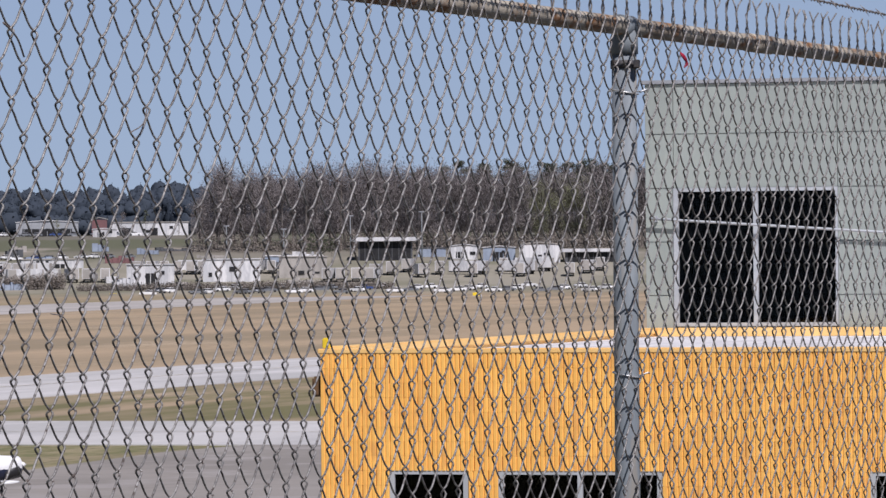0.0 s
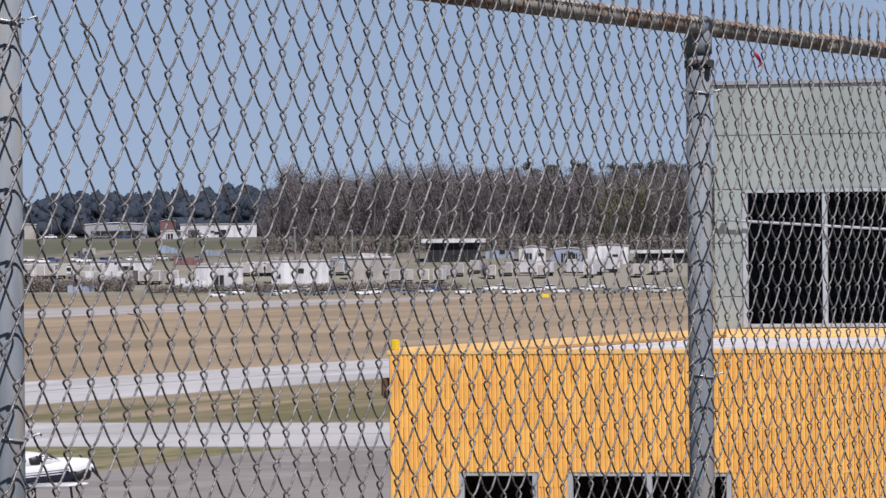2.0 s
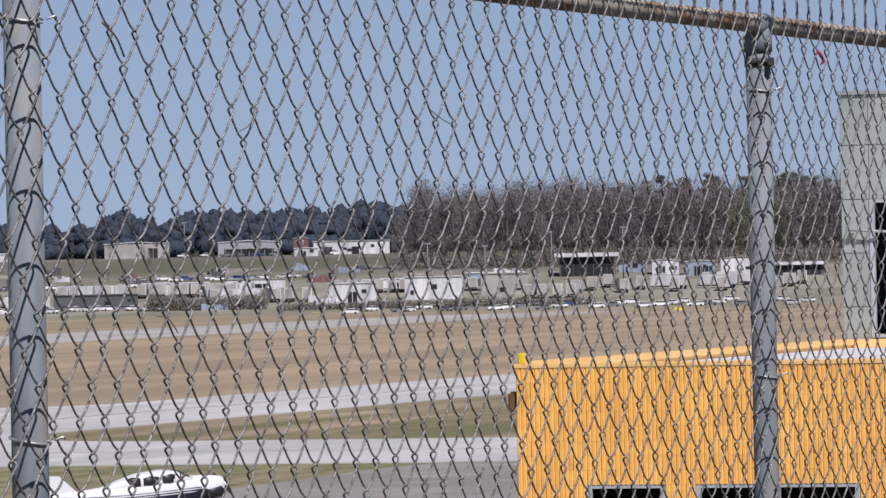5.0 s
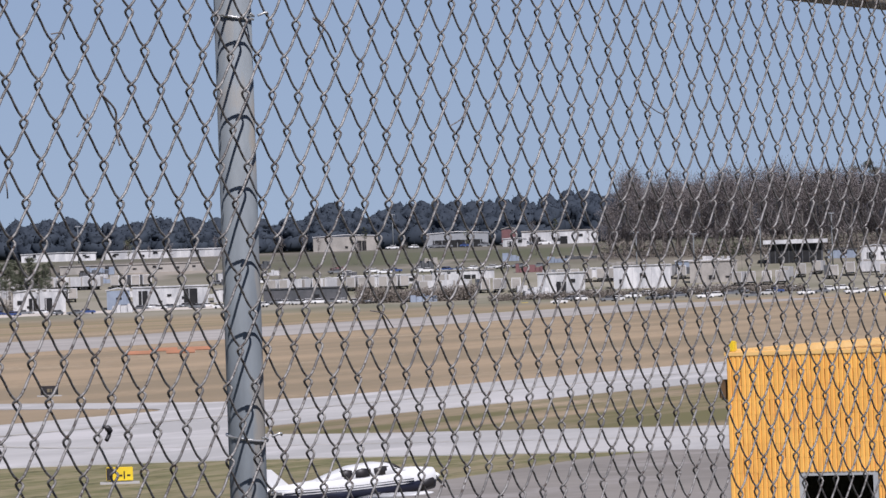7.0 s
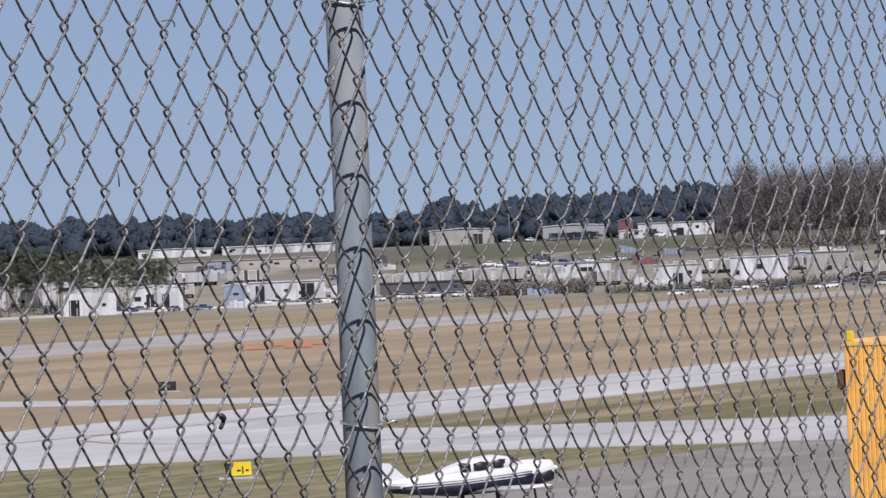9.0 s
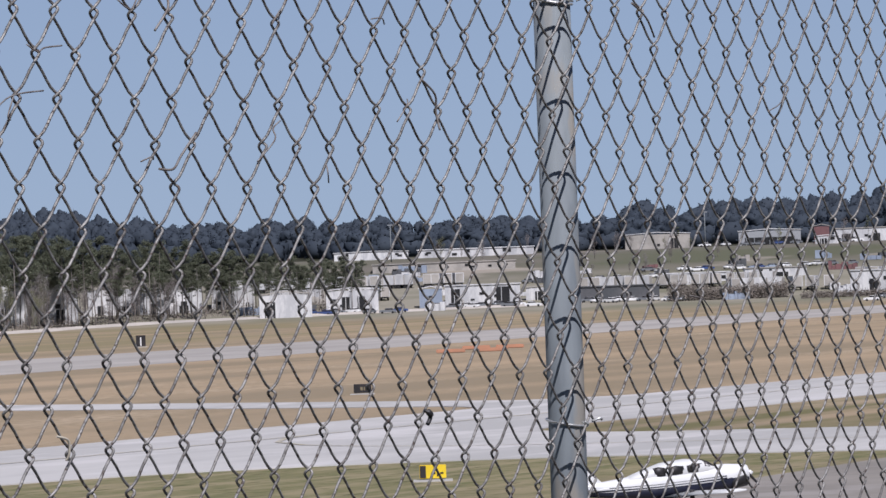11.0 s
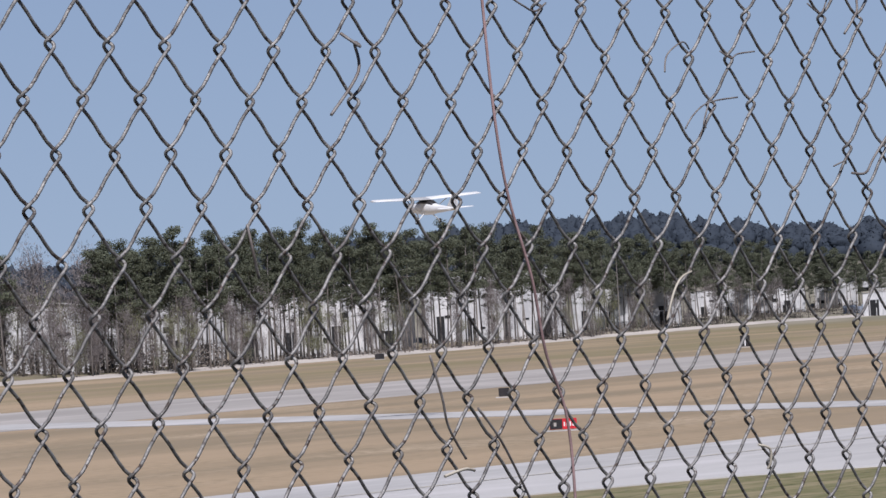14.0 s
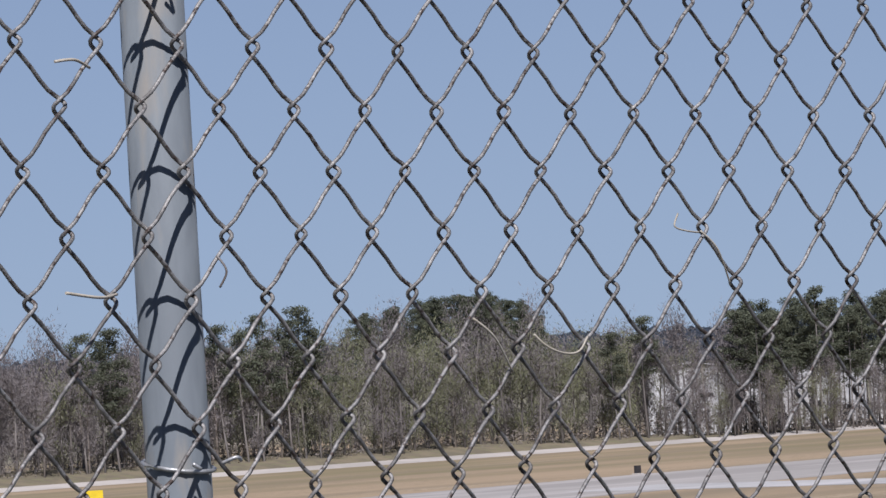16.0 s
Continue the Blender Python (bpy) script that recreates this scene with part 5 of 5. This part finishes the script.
# the brown wood across the runway
mass = []
for row, d0 in enumerate((1690, 1708, 1730, 1758)):
    az = 19.33 - 0.03 * row
    while az > 11.6:
        d = d0 + rnd.uniform(-8, 8)
        top = 0.985 + 0.03 * math.sin(az * 2.3) - (0.05 if 16.2 < az < 17.2 else 0) + rnd.uniform(-0.05, 0.012) - (0.25 if az > 19.2 else 0)
        p = spot(az, d)
        sc = (9.4 + d * math.tan(radians(top)) - p.z) / 24.5
        proto_k = rnd.choice((0, 0, 1, 1, 3)) if not 15.0 < az < 15.9 else rnd.choice((0, 1, 2, 2))
        mass.append((woods.protos[proto_k], pose(p.x, p.y, p.z - 0.3, 0, 0, rnd.uniform(0, 360)) @ Matrix.Diagonal((sc * 1.35, sc * 1.35, sc, 1))))
        az -= rnd.uniform(0.11, 0.16)
for k in range(64):
    az = rnd.uniform(12.0, 17.3)
    d = 1790 + rnd.uniform(-14, 14)
    p = spot(az, d)
    sc = (9.4 + d * math.tan(radians(rnd.uniform(0.93, 1.02) - (0.05 if az > 16.7 else 0))) - p.z) / 25.0
    mass.append((pines.protos[rnd.randrange(4)], pose(p.x, p.y, p.z - 0.3, 0, 0, rnd.uniform(0, 360)) @ Matrix.Diagonal((sc * 1.2, sc * 1.2, sc, 1))))
joined("brown_wood", "dense brown leafless wood beyond the hangars", "wood", mass)


def brush(name, label, az0, az1, d, height, count, material, depth=10, size=0.3, category="brush"):
    """A hedge or thicket: many small leaf and twig tufts rooted along a line."""
    rnd = random.Random(int(az0 * 10))
    bm = bmesh.new()
    for k in range(count):
        az = az0 + (az1 - az0) * rnd.random()
        p = spot(az, (d if d > 0 else road_d(az) - d) + depth * rnd.random())
        h = height * (0.55 + 0.45 * noise.noise(Vector((p.x * 0.05, p.y * 0.05, 0))) + 0.25 * rnd.random())
        tufts(bm, p + Vector((0, 0, max(0.4, h * rnd.random()))), 0.9, 5, size, rnd, 1.0)
    return tagged(link(name, bm, material), label, category, kind="stuff")


brush("hedge", "brown leafless hedge along the works yard", 22.0, 20.75, 1455, 5.0, 3400, SHRUB, category="hedge")
brush("hedge", "brown scrubby hedge before the hangars", 20.6, 17.3, 1440, 2.2, 3600, SHRUB, category="hedge")
brush("undergrowth", "brown brush at the foot of the far wood", 19.45, 11.6, 1676, 7.0, 7000, SHRUB, 14, 0.3, category="undergrowth")
brush("undergrowth", "grey-brown undergrowth at the foot of the trees", 43, 33, -30, 7.0, 9000, SHRUB, 40, category="undergrowth")
brush("undergrowth", "dark undergrowth below the pines", 33.2, 25.2, -16, 2.4, 3400, SHRUB, 60, category="undergrowth")


def lump(seed, cuts):
    """An uneven tree crown one unit across, as numpy points and faces."""
    bm = bmesh.new()
    bmesh.ops.create_icosphere(bm, subdivisions=cuts, radius=1.0)
    off = Vector((seed * 7.3, seed * 3.1, 0))
    for v in bm.verts:
        v.co *= 1 + 0.38 * noise.noise(v.co * 1.6 + off) + 0.22 * noise.noise(v.co * 4.5 + off)
    bm.verts.index_update()
    out = np.array([v.co[:] for v in bm.verts]), np.array([[v.index for v in f.verts] for f in bm.faces])
    bm.free()
    return out


def far_woods():
    """Wooded ridge on the skyline, too far to tell trees apart."""
    rnd = random.Random(77)
    crowns, skirts = [lump(k, 3) for k in range(6)], [lump(20 + k, 2) for k in range(4)]
    co, tri, base = [], [], 0
    line = ((9, 0.80), (19.9, 0.79), (20.3, 0.77), (20.8, 0.73), (21.4, 0.76), (21.8, 0.71), (22.3, 0.78), (22.75, 0.62), (23.6, 0.65), (25.3, 0.69), (27.0, 0.70), (27.35, 0.80), (27.9, 0.81), (28.15, 0.86), (28.45, 0.95), (28.85, 0.87),
            (29.35, 0.91), (30.2, 0.86), (31.4, 0.80), (34.5, 0.70), (46, 0.80))
    for k in range(1350):
        az, back = rnd.uniform(11, 43.5), rnd.random()
        d = 2060 + 340 * back
        p = spot(az, d)
        crest = float(np.interp(az, [a for a, _ in line], [c for _, c in line])) * (0.78 + 0.21 * back) + rnd.uniform(-0.035, 0.03)
        top = 9.4 + d * math.tan(radians(crest))
        h = max(9.0, min(20.0, top - p.z))
        for (v, f), cz, wide, tall in ((rnd.choice(crowns), top - h * 0.3, rnd.uniform(2.6, 5.0), h * 0.31), (rnd.choice(skirts), top - h * 0.68, rnd.uniform(4.5, 6.5), h * 0.42)):
            a = rnd.uniform(0, math.tau)
            turn = np.array(((math.cos(a), -math.sin(a)), (math.sin(a), math.cos(a))))
            q = v * (wide, wide, tall)
            co.append(np.column_stack((q[:, :2] @ turn.T + (p.x, p.y), q[:, 2] + cz)))
            tri.append(f + base)
            base += len(v)
            # leaf sprays that roughen the outline
            pick = co[-1][np.array([rnd.randrange(len(v)) for _ in range(130)])]
            jig = np.random.default_rng(k).normal(0, 0.42, (130, 3, 3))
            co.append((pick[:, None, :] + jig).reshape(-1, 3))
            tri.append(np.arange(390).reshape(130, 3) + base)
            base += 390
    me = bpy.data.meshes.new("far_woods")
    me.from_pydata(np.concatenate(co), [], [list(map(int, t)) for t in np.concatenate(tri)])
    me.polygons.foreach_set("use_smooth", [True] * len(me.polygons))
    me.materials.append(HAZED_WOOD)
    tagged(new("far_woods", me), "wooded ridge along the skyline, distance haze tinted into its foliage", "woods", kind="stuff")


far_woods()

# ---- fluted blocks of the yellow front, each its own piece
def fluted_block(length):
    bm = bmesh.new()
    ribs = max(2, round(length / 0.0667))
    step = (length - 0.0006) / ribs
    prof = []
    for k in range(ribs):
        y = -length / 2 + 0.0003 + k * step
        prof += [(0.013, y + 0.004), (0.0, y + 0.013), (0.0, y + step - 0.013), (0.013, y + step - 0.004)]
    lo = [bm.verts.new((x, y, 0.0)) for x, y in prof]
    hi = [bm.verts.new((x, y, 0.198)) for x, y in prof]
    bl = [bm.verts.new((0.085, y, z)) for y in (prof[0][1], prof[-1][1]) for z in (0.0, 0.198)]
    for k in range(len(prof) - 1):
        bm.faces.new((lo[k], lo[k + 1], hi[k + 1], hi[k]))
    bm.faces.new([*lo, bl[2], bl[0]]), bm.faces.new([*hi, bl[3], bl[1]])
    bm.faces.new((lo[0], hi[0], bl[1], bl[0])), bm.faces.new((lo[-1], bl[2], bl[3], hi[-1]))
    bmesh.ops.recalc_face_normals(bm, faces=bm.faces)
    me = bpy.data.meshes.new("block")
    bm.to_mesh(me)
    bm.free()
    me.materials.append(YELLOW)
    return me


cut_blocks = {}
rnd = random.Random(3)
for r in range(14):
    z = YTOP - 0.2 * (r + 1) + 0.001
    y = YY
    first = r % 2 == 1
    while y > 12.9:
        L = 0.2 if first else 0.4
        first = False
        spans = [(y - L, y)]
        y -= L
        if z + 0.1 < WZ1:
            for a, b in WINDOWS:
                spans = [(p, q) for lo, hi in spans for p, q in ((lo, min(hi, a)), (max(lo, b), hi)) if q - p > 0.03]
        for lo, hi in spans:
            size = round(hi - lo, 2)
            if size not in cut_blocks:
                cut_blocks[size] = fluted_block(size)
            ob = new("block", cut_blocks[size])
            ob.parent = yellow
            ob.location = (YX + rnd.uniform(-0.0012, 0.0012), (lo + hi) / 2, z)
low = bmesh.new()
box(low, YX + 0.02, YX + 0.084, 10.0, YY, 0, YTOP - 2.82)
box(low, YX + 0.02, YX + 0.084, 10.0, 12.85, YTOP - 2.8, YTOP)
part("plain_wall", low, YELLOW, yellow)
